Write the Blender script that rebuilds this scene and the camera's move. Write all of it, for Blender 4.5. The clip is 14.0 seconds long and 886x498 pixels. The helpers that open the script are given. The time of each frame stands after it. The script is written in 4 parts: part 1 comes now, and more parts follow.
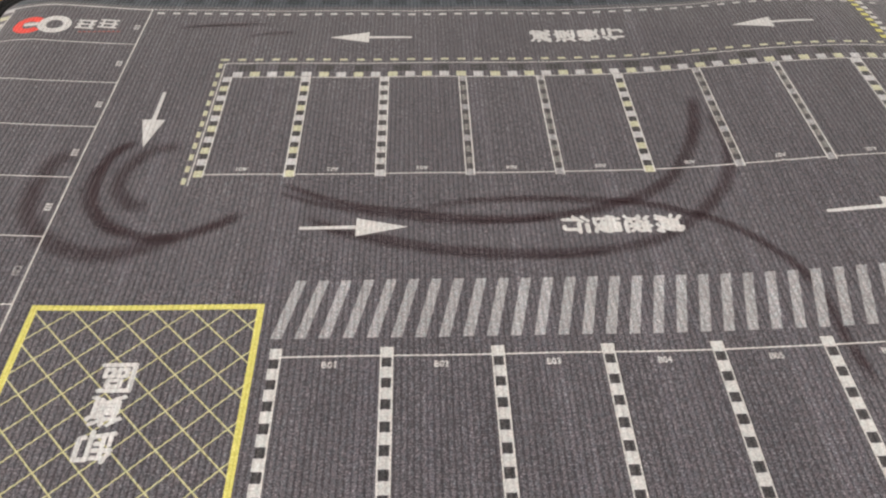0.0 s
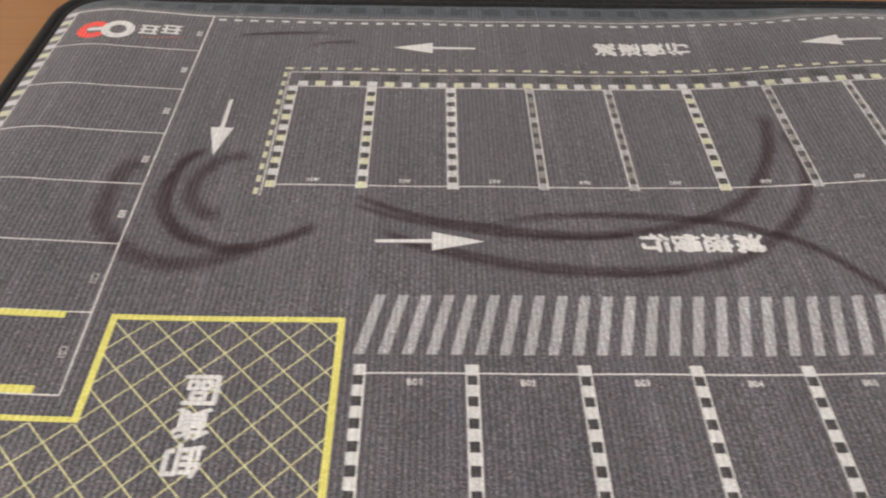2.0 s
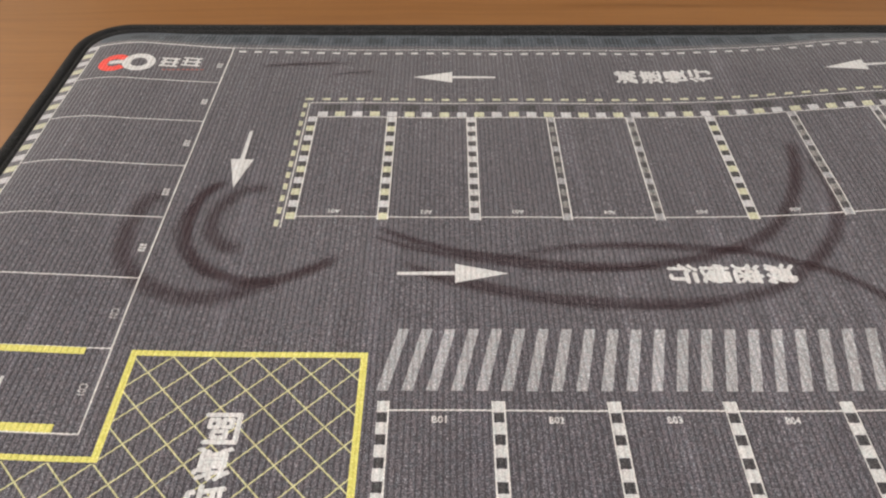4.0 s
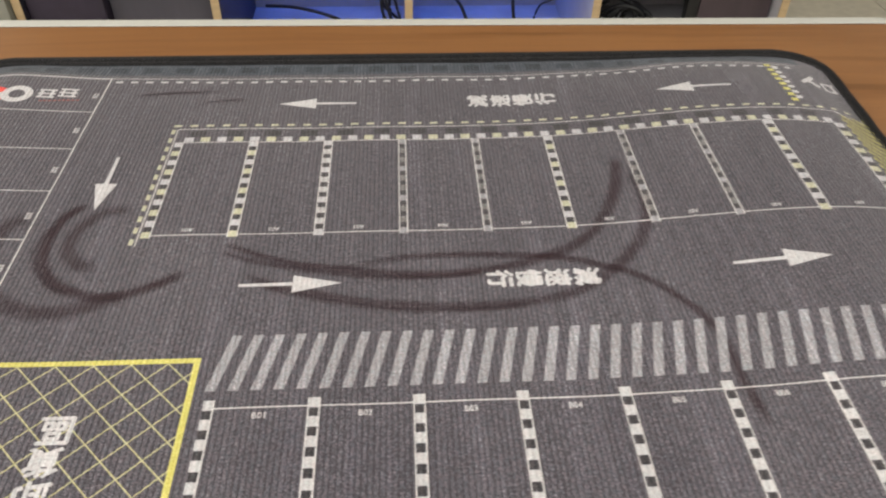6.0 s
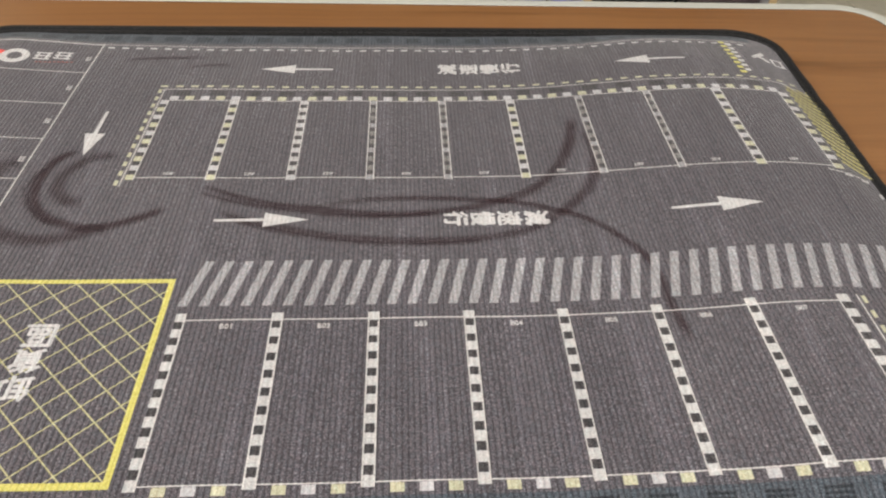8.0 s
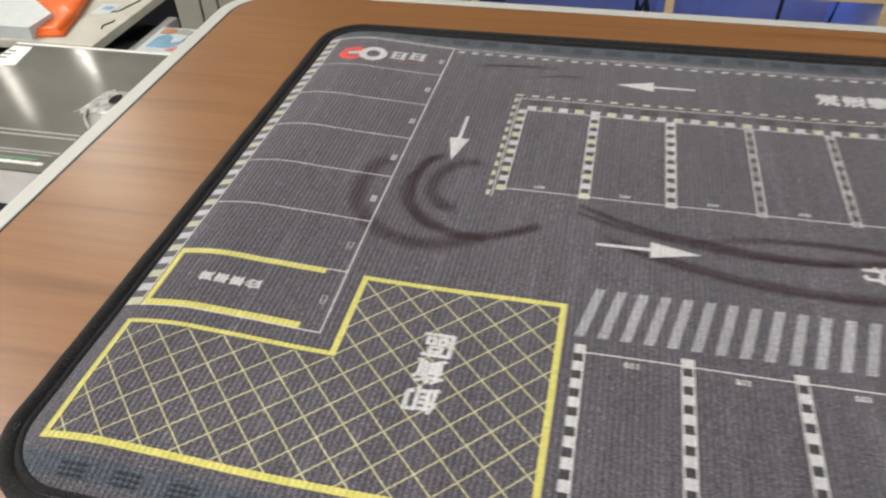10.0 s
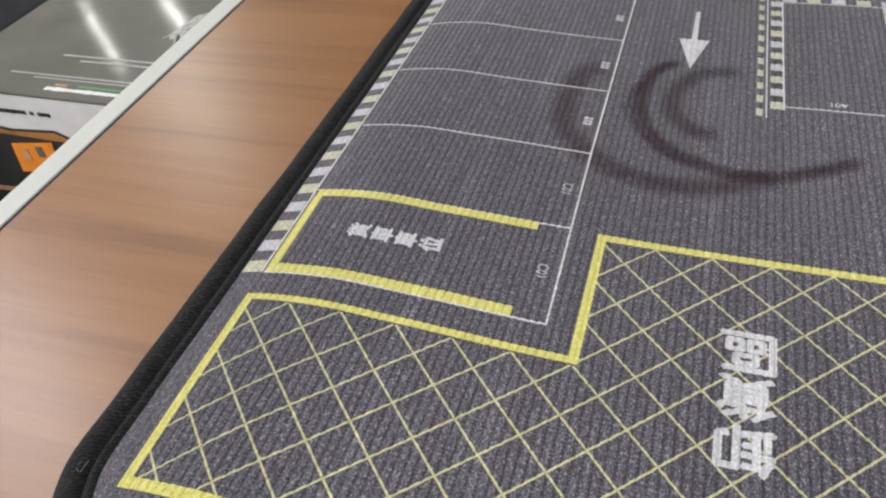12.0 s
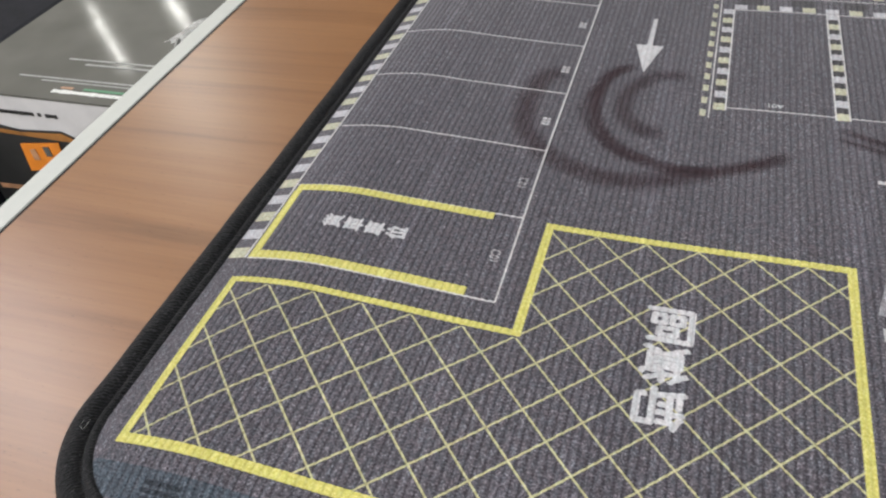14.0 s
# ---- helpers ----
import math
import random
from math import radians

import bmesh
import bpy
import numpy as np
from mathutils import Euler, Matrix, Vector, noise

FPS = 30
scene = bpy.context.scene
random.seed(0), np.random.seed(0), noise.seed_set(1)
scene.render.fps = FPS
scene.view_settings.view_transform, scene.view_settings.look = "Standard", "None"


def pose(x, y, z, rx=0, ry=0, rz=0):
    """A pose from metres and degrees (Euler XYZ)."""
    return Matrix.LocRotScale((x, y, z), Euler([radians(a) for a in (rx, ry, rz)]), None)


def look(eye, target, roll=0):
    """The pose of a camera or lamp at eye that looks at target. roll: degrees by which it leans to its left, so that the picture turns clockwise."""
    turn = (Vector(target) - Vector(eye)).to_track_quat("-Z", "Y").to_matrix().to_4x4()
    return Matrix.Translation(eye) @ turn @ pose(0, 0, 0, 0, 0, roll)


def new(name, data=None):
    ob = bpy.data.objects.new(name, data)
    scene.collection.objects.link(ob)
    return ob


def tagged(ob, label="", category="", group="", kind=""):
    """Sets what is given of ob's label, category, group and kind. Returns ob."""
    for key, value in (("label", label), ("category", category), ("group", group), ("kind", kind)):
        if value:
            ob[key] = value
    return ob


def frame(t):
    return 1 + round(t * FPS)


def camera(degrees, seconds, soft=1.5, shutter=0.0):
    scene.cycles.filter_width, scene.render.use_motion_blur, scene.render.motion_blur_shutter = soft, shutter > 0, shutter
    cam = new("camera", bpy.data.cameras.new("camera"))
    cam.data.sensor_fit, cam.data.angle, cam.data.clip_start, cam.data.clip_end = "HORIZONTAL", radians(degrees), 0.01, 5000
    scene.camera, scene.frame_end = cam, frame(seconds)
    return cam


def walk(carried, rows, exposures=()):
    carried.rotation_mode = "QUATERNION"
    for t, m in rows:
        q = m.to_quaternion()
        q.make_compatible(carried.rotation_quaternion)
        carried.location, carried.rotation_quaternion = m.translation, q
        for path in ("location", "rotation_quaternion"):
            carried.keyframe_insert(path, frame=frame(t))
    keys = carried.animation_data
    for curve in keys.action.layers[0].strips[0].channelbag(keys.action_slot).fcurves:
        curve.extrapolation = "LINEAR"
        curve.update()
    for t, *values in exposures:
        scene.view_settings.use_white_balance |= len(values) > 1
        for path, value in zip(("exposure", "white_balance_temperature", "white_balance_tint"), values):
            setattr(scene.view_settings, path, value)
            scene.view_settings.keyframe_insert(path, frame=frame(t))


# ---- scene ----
cam = camera(60.69, 14.0, soft=2.15, shutter=0.4)
PATH = [
    (0.0, (-0.00972, -0.00974, 1.04357), (0.01644, 0.68703, 0.32676), 0.758),
    (0.5, (0.00487, -0.00706, 1.04218), (0.03789, 0.68936, 0.3253), 1.199),
    (1.0, (0.01235, -0.00607, 1.0415), (0.04674, 0.69103, 0.32535), 1.499),
    (1.5, (-0.0114, -0.00449, 1.04341), (0.0176, 0.69511, 0.32946), 1.607),
    (2.0, (-0.04686, -0.00227, 1.04267), (-0.03153, 0.70085, 0.33177), 1.34),
    (2.2, (-0.05902, -0.00045, 1.04168), (-0.04982, 0.70424, 0.33223), 1.15),
    (4.3, (-0.0469, 0.00544, 1.04083), (-0.05013, 0.73252, 0.35429), -0.177),
    (4.5, (-0.03133, 0.00377, 1.04101), (-0.02504, 0.73108, 0.35473), 0.034),
    (5.0, (-0.00629, -0.00332, 1.04304), (0.01623, 0.72658, 0.35985), 0.332),
    (5.5, (-0.00076, -0.01019, 1.04452), (0.03348, 0.72528, 0.36784), 0.546),
    (6.0, (0.02047, -0.02821, 1.06422), (0.06823, 0.71425, 0.39603), 1.091),
    (6.5, (0.04867, -0.04071, 1.07059), (0.10723, 0.70791, 0.41019), 1.573),
    (7.0, (0.05232, -0.05765, 1.071), (0.11922, 0.69634, 0.41753), 1.997),
    (7.2, (0.05085, -0.07881, 1.06127), (0.11948, 0.67438, 0.40705), 2.084),
    (9.3, (-0.02908, -0.08998, 1.05242), (-0.13086, 0.66879, 0.40906), -0.595),
    (9.5, (-0.05033, -0.08111, 1.05303), (-0.18979, 0.67511, 0.41375), -1.349),
    (10.0, (-0.08114, -0.06196, 1.0362), (-0.26919, 0.68444, 0.39782), -2.267),
    (10.5, (-0.14671, -0.01624, 0.97263), (-0.36811, 0.70941, 0.32115), -3.442),
    (11.0, (-0.17393, 0.01831, 0.94456), (-0.41849, 0.72478, 0.28041), -4.646),
    (11.5, (-0.17918, 0.02923, 0.93835), (-0.44104, 0.72367, 0.26813), -5.651),
    (12.0, (-0.17945, 0.02725, 0.94074), (-0.45477, 0.71279, 0.26678), -6.404),
    (12.5, (-0.17544, 0.02332, 0.94472), (-0.4592, 0.70637, 0.27173), -6.943),
    (13.0, (-0.17238, 0.01791, 0.95073), (-0.46207, 0.69907, 0.27835), -7.246),
    (13.5, (-0.16677, 0.00988, 0.95708), (-0.4566, 0.69143, 0.28515), -7.289),
    (14.0, (-0.15439, 0.00781, 0.95725), (-0.437, 0.68987, 0.28276), -6.973),
]
walk(cam, [(t, look(eye, target, roll)) for t, eye, target, roll in PATH],
     exposures=[(0.0, -0.10, 6520, 10), (7.2, 0.02, 6520, 10), (9.5, -0.06, 6320, 9), (10.5, -0.16, 6080, 9.5), (11.5, -0.25, 5860, 10), (14.0, -0.25, 5860, 10)])

# ---- light ----
world = bpy.data.worlds.new("room_world")
world.use_nodes = True
world.node_tree.nodes["Background"].inputs[0].default_value = (0.75, 0.78, 0.8, 1)
world.node_tree.nodes["Background"].inputs[1].default_value = 0.05
scene.world = world

# x, y, turn, power down, drop below the ceiling, power up
# the first four show in reflections; the others are unseen fill added for brightness
TUBES = [(-3.80, 4.38, -42, 2.6, 0, 0), (-4.30, 4.10, -41, 1.2, 0, 0), (-2.38, 2.58, -54, 18, 0.35, 11), (-2.25, 1.05, -42, 36, 0, 0), (-2.9, -0.3, -42, 60, 0, 0), (-2.3, 4.9, -42, 48, 0, 0), (3.3, 2.2, -42, 11, 0, 0),
         (0.9, -0.6, -42, 29, 0, 0), (-1.3, -1.5, -42, 66, 0, 0), (2.6, -0.9, -42, 16, 0, 0)]
CEILING = 2.7


def tube_light(x, y, z, turn, power, tilt=0):
    """A tube's light, tinted warmer for the rear west tubes and cooler on the east side."""
    data = bpy.data.lights.new("tube_light", "AREA")
    data.shape, data.size, data.size_y = "RECTANGLE", 1.25, 0.06
    data.energy, data.color = power, (0.985, 0.955, 0.92) if x > 0 else (1.0, 0.93, 0.78) if x < -2.35 and y > 2 else (1.0, 0.945, 0.90)
    ob = new("tube_light", data)
    ob.matrix_world = pose(x, y, z, tilt, 0, turn)


for tx, ty, tr, power, drop, up in TUBES:
    tube_light(tx, ty, CEILING - drop - 0.080, tr, power)
    # added up-light that brightens the ceiling for the desk's pale reflection
    if up:
        tube_light(tx, ty, CEILING - drop + 0.005, tr, up, 180)


# ---- materials ----
MX0, MX1, MY0, MY1, MR = -0.3365, 0.3750, 0.0670, 0.5660, 0.034
CORNERS = (0.048, 0.038, 0.045, 0.040)
PITCH = 0.0029
def material(name):
    m = bpy.data.materials.new(name)
    m.use_nodes = True
    nt = m.node_tree
    return m, nt, nt.nodes["Principled BSDF"]


def node(nt, kind, **values):
    n = nt.nodes.new(kind)
    for key, value in values.items():
        n.inputs[key].default_value = value
    return n


def coords(nt, scale, rot=(0, 0, 0), kind="Object"):
    tc = nt.nodes.new("ShaderNodeTexCoord")
    mp = nt.nodes.new("ShaderNodeMapping")
    mp.inputs["Scale"].default_value = scale
    mp.inputs["Rotation"].default_value = rot
    nt.links.new(tc.outputs[kind], mp.inputs["Vector"])
    return mp.outputs["Vector"]


def noise_tex(nt, vec, scale, detail=3.0, rough=0.55):
    n = node(nt, "ShaderNodeTexNoise", Scale=scale, Detail=detail, Roughness=rough)
    nt.links.new(vec, n.inputs["Vector"])
    return n.outputs["Fac"]


def ramp(nt, fac, stops):
    r = nt.nodes.new("ShaderNodeValToRGB")
    el = r.color_ramp.elements
    while len(el) < len(stops):
        el.new(0.5)
    for e, (p, c) in zip(el, stops):
        e.position = p
        e.color = (*c, 1) if len(c) == 3 else c
    nt.links.new(fac, r.inputs["Fac"])
    return r.outputs["Color"]


def mix(nt, a, b, fac, mode="MIX"):
    n = nt.nodes.new("ShaderNodeMix")
    n.data_type, n.blend_type = "RGBA", mode
    for sock, v in ((n.inputs[0], fac), (n.inputs[6], a), (n.inputs[7], b)):
        if isinstance(v, (int, float)):
            sock.default_value = v
        elif isinstance(v, tuple):
            sock.default_value = (*v, 1) if len(v) == 3 else v
        else:
            nt.links.new(v, sock)
    return n.outputs[2]


def bump(nt, bsdf, height, strength, distance):
    b = node(nt, "ShaderNodeBump", Strength=strength, Distance=distance)
    nt.links.new(height, b.inputs["Height"])
    nt.links.new(b.outputs["Normal"], bsdf.inputs["Normal"])


def plain(name, color, rough=0.5, metal=0.0, grain=0.15, scale=60.0, spec=0.5, relief=0.0, stretch=(1, 1, 1)):
    m, nt, b = material(name)
    v = coords(nt, stretch)
    f1, f2 = noise_tex(nt, v, scale), noise_tex(nt, v, scale * 0.09)
    dark = tuple(c * (1 - grain) for c in color)
    light = tuple(min(1, c * (1 + grain)) for c in color)
    c1 = ramp(nt, f1, [(0.3, dark), (0.7, light)])
    c2 = ramp(nt, f2, [(0.3, tuple(1 - grain * 0.8 for _ in color)), (0.7, (1, 1, 1))])
    nt.links.new(mix(nt, c1, c2, 1.0, "MULTIPLY"), b.inputs["Base Color"])
    b.inputs["Roughness"].default_value, b.inputs["Metallic"].default_value = rough, metal
    b.inputs["Specular IOR Level"].default_value = spec
    if relief:
        bump(nt, b, f1, 0.5, relief)
    return m


def fabric(name, low, high, fleck, grain=1.0, sheen=0.36):
    """Woven ribbed cloth: flecks along the yarn, shade painted between the ribs, broad patches and a fine weave relief.
    """
    m, nt, b = material(name)
    yarn = noise_tex(nt, coords(nt, (1.0, 0.55, 1.0)), 1900.0, 2.0, 0.7)
    blot = noise_tex(nt, coords(nt, (1.0, 0.5, 1.0)), 520.0, 3.0, 0.6)
    broad = noise_tex(nt, coords(nt, (1.0, 0.6, 1.0)), 11.0, 4.0, 0.6)
    run = noise_tex(nt, coords(nt, (1.0, 0.05, 1.0)), 210.0, 3.0, 0.55)
    c = ramp(nt, yarn, [(0.36, low), (0.53, high), (0.62, fleck), (0.74, tuple(1.7 * q for q in fleck) if grain > 0.9 else fleck)])
    c = mix(nt, c, ramp(nt, blot, [(0.3, (0.82, 0.81, 0.82)), (0.7, (1.18, 1.17, 1.18))]), grain, "MULTIPLY")
    c = mix(nt, c, ramp(nt, broad, [(0.3, (0.88, 0.87, 0.89)), (0.7, (1.1, 1.09, 1.09))]), grain, "MULTIPLY")
    c = mix(nt, c, ramp(nt, run, [(0.3, (0.88, 0.88, 0.89)), (0.62, (1.04, 1.04, 1.05)), (0.78, (1.25, 1.25, 1.27))]), grain, "MULTIPLY")
    # single red, green and pale fibres in the mix
    tint = node(nt, "ShaderNodeTexNoise", Scale=620.0, Detail=2.0)
    nt.links.new(coords(nt, (1.0, 0.5, 1.0)), tint.inputs["Vector"])
    c = mix(nt, c, ramp(nt, tint.outputs["Fac"], [(0.30, (0.95, 1.03, 1.04)), (0.5, (1.0, 1.0, 1.0)), (0.70, (1.08, 1.01, 1.0))]), grain, "MULTIPLY")
    # pale streaks put into the colour where creases catch the light
    crease = noise_tex(nt, coords(nt, (1.0, 0.06, 1.0), (0, 0, 0.10)), 68.0, 2.0)
    c = mix(nt, c, ramp(nt, crease, [(0.58, (1.0, 1.0, 1.0)), (0.66, (1.20, 1.20, 1.22)), (0.72, (1.0, 1.0, 1.0))]), grain, "MULTIPLY")
    # shade of the grooves between the ribs put into the colour, crossed by short stitches; the cloth is drawn smooth at
    # its west border
    tc = nt.nodes.new("ShaderNodeTexCoord")
    sep = nt.nodes.new("ShaderNodeSeparateXYZ")
    nt.links.new(tc.outputs["Object"], sep.inputs["Vector"])

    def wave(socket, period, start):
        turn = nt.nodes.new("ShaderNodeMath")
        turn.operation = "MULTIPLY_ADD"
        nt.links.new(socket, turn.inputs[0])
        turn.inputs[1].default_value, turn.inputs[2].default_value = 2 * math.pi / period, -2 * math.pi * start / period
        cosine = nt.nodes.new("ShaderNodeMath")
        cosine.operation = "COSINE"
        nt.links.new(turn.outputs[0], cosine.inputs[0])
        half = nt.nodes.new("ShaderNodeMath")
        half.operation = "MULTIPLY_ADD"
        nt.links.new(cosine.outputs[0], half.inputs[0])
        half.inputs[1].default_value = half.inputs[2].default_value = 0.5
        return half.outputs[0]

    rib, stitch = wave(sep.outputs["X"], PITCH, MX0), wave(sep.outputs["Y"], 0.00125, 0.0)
    groove_shade = ramp(nt, rib, [(0.40, (1.06, 1.06, 1.06)), (0.66, (0.93, 0.93, 0.93)), (0.94, (0.47, 0.46, 0.48))])
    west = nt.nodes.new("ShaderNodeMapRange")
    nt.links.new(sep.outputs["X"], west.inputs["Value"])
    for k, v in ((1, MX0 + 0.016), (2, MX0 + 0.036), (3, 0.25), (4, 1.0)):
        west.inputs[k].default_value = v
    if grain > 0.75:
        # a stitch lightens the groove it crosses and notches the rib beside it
        groove_shade = mix(nt, groove_shade, ramp(nt, stitch, [(0.25, (0.74, 0.74, 0.74)), (0.75, (1.26, 1.26, 1.28))]), ramp(nt, rib, [(0.35, (0, 0, 0)), (0.65, (1, 1, 1)), (0.9, (0.8, 0.8, 0.8))]), "MULTIPLY")
        c = mix(nt, c, groove_shade, mix(nt, (0, 0, 0), ramp(nt, blot, [(0.3, (0.45, 0.45, 0.45)), (0.65, (1, 1, 1))] if grain > 0.95 else [(0.3, (0.25, 0.25, 0.25)), (0.65, (0.55, 0.55, 0.55))]), west.outputs[0]), "MULTIPLY")
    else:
        c = mix(nt, c, groove_shade, 0.20, "MULTIPLY")
    nt.links.new(c, b.inputs["Base Color"])
    b.inputs["Roughness"].default_value = 0.92
    b.inputs["Specular IOR Level"].default_value = 0.2
    b.inputs["Sheen Weight"].default_value = sheen
    b.inputs["Sheen Roughness"].default_value = 0.4
    bump(nt, b, yarn, 0.5, 0.0004)
    return m


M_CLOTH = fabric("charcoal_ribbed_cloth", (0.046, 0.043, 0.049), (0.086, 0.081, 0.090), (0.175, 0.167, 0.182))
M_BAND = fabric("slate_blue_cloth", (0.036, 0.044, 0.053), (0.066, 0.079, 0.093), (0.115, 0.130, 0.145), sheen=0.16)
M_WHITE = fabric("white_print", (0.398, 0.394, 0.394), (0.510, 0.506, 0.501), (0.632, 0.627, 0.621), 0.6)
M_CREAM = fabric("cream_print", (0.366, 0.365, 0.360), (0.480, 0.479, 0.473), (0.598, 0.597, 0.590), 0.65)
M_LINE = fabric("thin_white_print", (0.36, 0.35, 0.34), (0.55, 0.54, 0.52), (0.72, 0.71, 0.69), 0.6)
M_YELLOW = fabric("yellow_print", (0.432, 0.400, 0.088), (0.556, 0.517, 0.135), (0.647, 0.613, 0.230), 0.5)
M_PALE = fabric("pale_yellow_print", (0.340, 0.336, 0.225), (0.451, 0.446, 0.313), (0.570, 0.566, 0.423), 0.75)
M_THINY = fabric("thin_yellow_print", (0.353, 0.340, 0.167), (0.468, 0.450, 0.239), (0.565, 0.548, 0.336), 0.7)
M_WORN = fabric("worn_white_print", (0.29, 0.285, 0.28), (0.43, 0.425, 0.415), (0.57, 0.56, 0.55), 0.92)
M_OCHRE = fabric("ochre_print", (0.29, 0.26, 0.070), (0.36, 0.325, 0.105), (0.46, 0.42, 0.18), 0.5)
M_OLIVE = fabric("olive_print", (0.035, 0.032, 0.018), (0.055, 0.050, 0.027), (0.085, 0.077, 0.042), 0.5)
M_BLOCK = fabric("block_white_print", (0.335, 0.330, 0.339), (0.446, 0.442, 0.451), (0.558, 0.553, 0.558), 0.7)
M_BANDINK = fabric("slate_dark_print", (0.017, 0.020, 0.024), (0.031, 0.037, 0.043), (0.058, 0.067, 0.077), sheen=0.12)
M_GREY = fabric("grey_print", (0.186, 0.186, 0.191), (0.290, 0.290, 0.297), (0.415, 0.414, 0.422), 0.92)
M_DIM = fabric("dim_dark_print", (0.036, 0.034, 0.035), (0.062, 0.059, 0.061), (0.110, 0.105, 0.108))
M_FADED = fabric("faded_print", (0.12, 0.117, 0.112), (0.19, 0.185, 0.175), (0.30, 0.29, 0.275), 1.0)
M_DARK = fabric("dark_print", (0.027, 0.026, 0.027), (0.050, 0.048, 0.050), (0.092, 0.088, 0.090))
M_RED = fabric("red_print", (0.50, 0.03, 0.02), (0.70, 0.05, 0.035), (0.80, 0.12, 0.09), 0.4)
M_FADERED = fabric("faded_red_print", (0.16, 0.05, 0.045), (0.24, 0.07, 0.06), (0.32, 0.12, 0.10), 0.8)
M_RUBBER = plain("black_rubber", (0.015, 0.015, 0.015), 0.8, grain=0.2, scale=300)


def binding_material():
    """Black twill tape: slanting ridges along its run, their light and shade put into the colour too."""
    m, nt, b = material("black_edge_binding")
    uv = nt.nodes.new("ShaderNodeUVMap")
    sep = nt.nodes.new("ShaderNodeSeparateXYZ")
    nt.links.new(uv.outputs["UV"], sep.inputs["Vector"])
    slant = nt.nodes.new("ShaderNodeMath")
    slant.operation = "MULTIPLY_ADD"
    nt.links.new(sep.outputs["Y"], slant.inputs[0])
    slant.inputs[1].default_value = 0.55
    sway = nt.nodes.new("ShaderNodeMath")
    sway.operation = "MULTIPLY_ADD"
    nt.links.new(noise_tex(nt, coords(nt, (1, 1, 1)), 330.0, 3.0), sway.inputs[0])
    sway.inputs[1].default_value = 0.0030
    nt.links.new(sep.outputs["X"], sway.inputs[2])
    nt.links.new(sway.outputs[0], slant.inputs[2])
    turn = nt.nodes.new("ShaderNodeMath")
    turn.operation = "MULTIPLY"
    nt.links.new(slant.outputs[0], turn.inputs[0])
    turn.inputs[1].default_value = 2 * math.pi / 0.0014
    wave = nt.nodes.new("ShaderNodeMath")
    wave.operation = "SINE"
    nt.links.new(turn.outputs[0], wave.inputs[0])
    v = coords(nt, (1, 1, 1))
    fine, broad = noise_tex(nt, v, 820.0, 4.0, 0.65), noise_tex(nt, v, 60.0, 3.0)
    ridge = ramp(nt, wave.outputs[0], [(0.0, (0.55, 0.55, 0.55)), (0.8, (1.25, 1.25, 1.25))])
    c = ramp(nt, fine, [(0.3, (0.003, 0.003, 0.0035)), (0.55, (0.014, 0.0135, 0.0145)), (0.72, (0.058, 0.056, 0.059))])
    c = mix(nt, c, ridge, 0.8, "MULTIPLY")
    c = mix(nt, c, ramp(nt, broad, [(0.3, (0.75, 0.75, 0.75)), (0.7, (1.25, 1.25, 1.25))]), 1.0, "MULTIPLY")
    nt.links.new(c, b.inputs["Base Color"])
    b.inputs["Roughness"].default_value = 0.85
    b.inputs["Specular IOR Level"].default_value = 0.25
    b.inputs["Sheen Weight"].default_value = 0.05
    bump(nt, b, mix(nt, fine, ridge, 0.5), 1.0, 0.0016)
    return m


def mark_material():
    """Brown-black rubbed print, soft at its sides and streaky along its run."""
    m, nt, b = material("tyre_mark_print")
    b.inputs["Base Color"].default_value = (0.040, 0.018, 0.021, 1)
    b.inputs["Roughness"].default_value = 0.9
    b.inputs["Specular IOR Level"].default_value = 0.2
    uv = nt.nodes.new("ShaderNodeUVMap")
    sep = nt.nodes.new("ShaderNodeSeparateXYZ")
    nt.links.new(uv.outputs["UV"], sep.inputs["Vector"])
    side = ramp(nt, sep.outputs["X"], [(0.0, (0, 0, 0)), (0.25, (0.62, 0.62, 0.62)), (0.5, (0.95, 0.95, 0.95)), (0.78, (0.70, 0.70, 0.70)), (1.0, (0, 0, 0))])
    side.node.color_ramp.interpolation = "B_SPLINE"
    worn = ramp(nt, noise_tex(nt, coords(nt, (1, 1, 1)), 90.0, 3.0), [(0.3, (0.7, 0.7, 0.7)), (0.7, (1, 1, 1))])
    yarn = ramp(nt, noise_tex(nt, coords(nt, (1.0, 0.42, 1.0)), 1300.0, 2.0), [(0.3, (1, 1, 1)), (0.75, (0.55, 0.55, 0.55))])
    a = mix(nt, mix(nt, side, worn, 1.0, "MULTIPLY"), yarn, 1.0, "MULTIPLY")
    a = mix(nt, a, sep.outputs["Y"], 1.0, "MULTIPLY")
    nt.links.new(a, b.inputs["Alpha"])
    return m


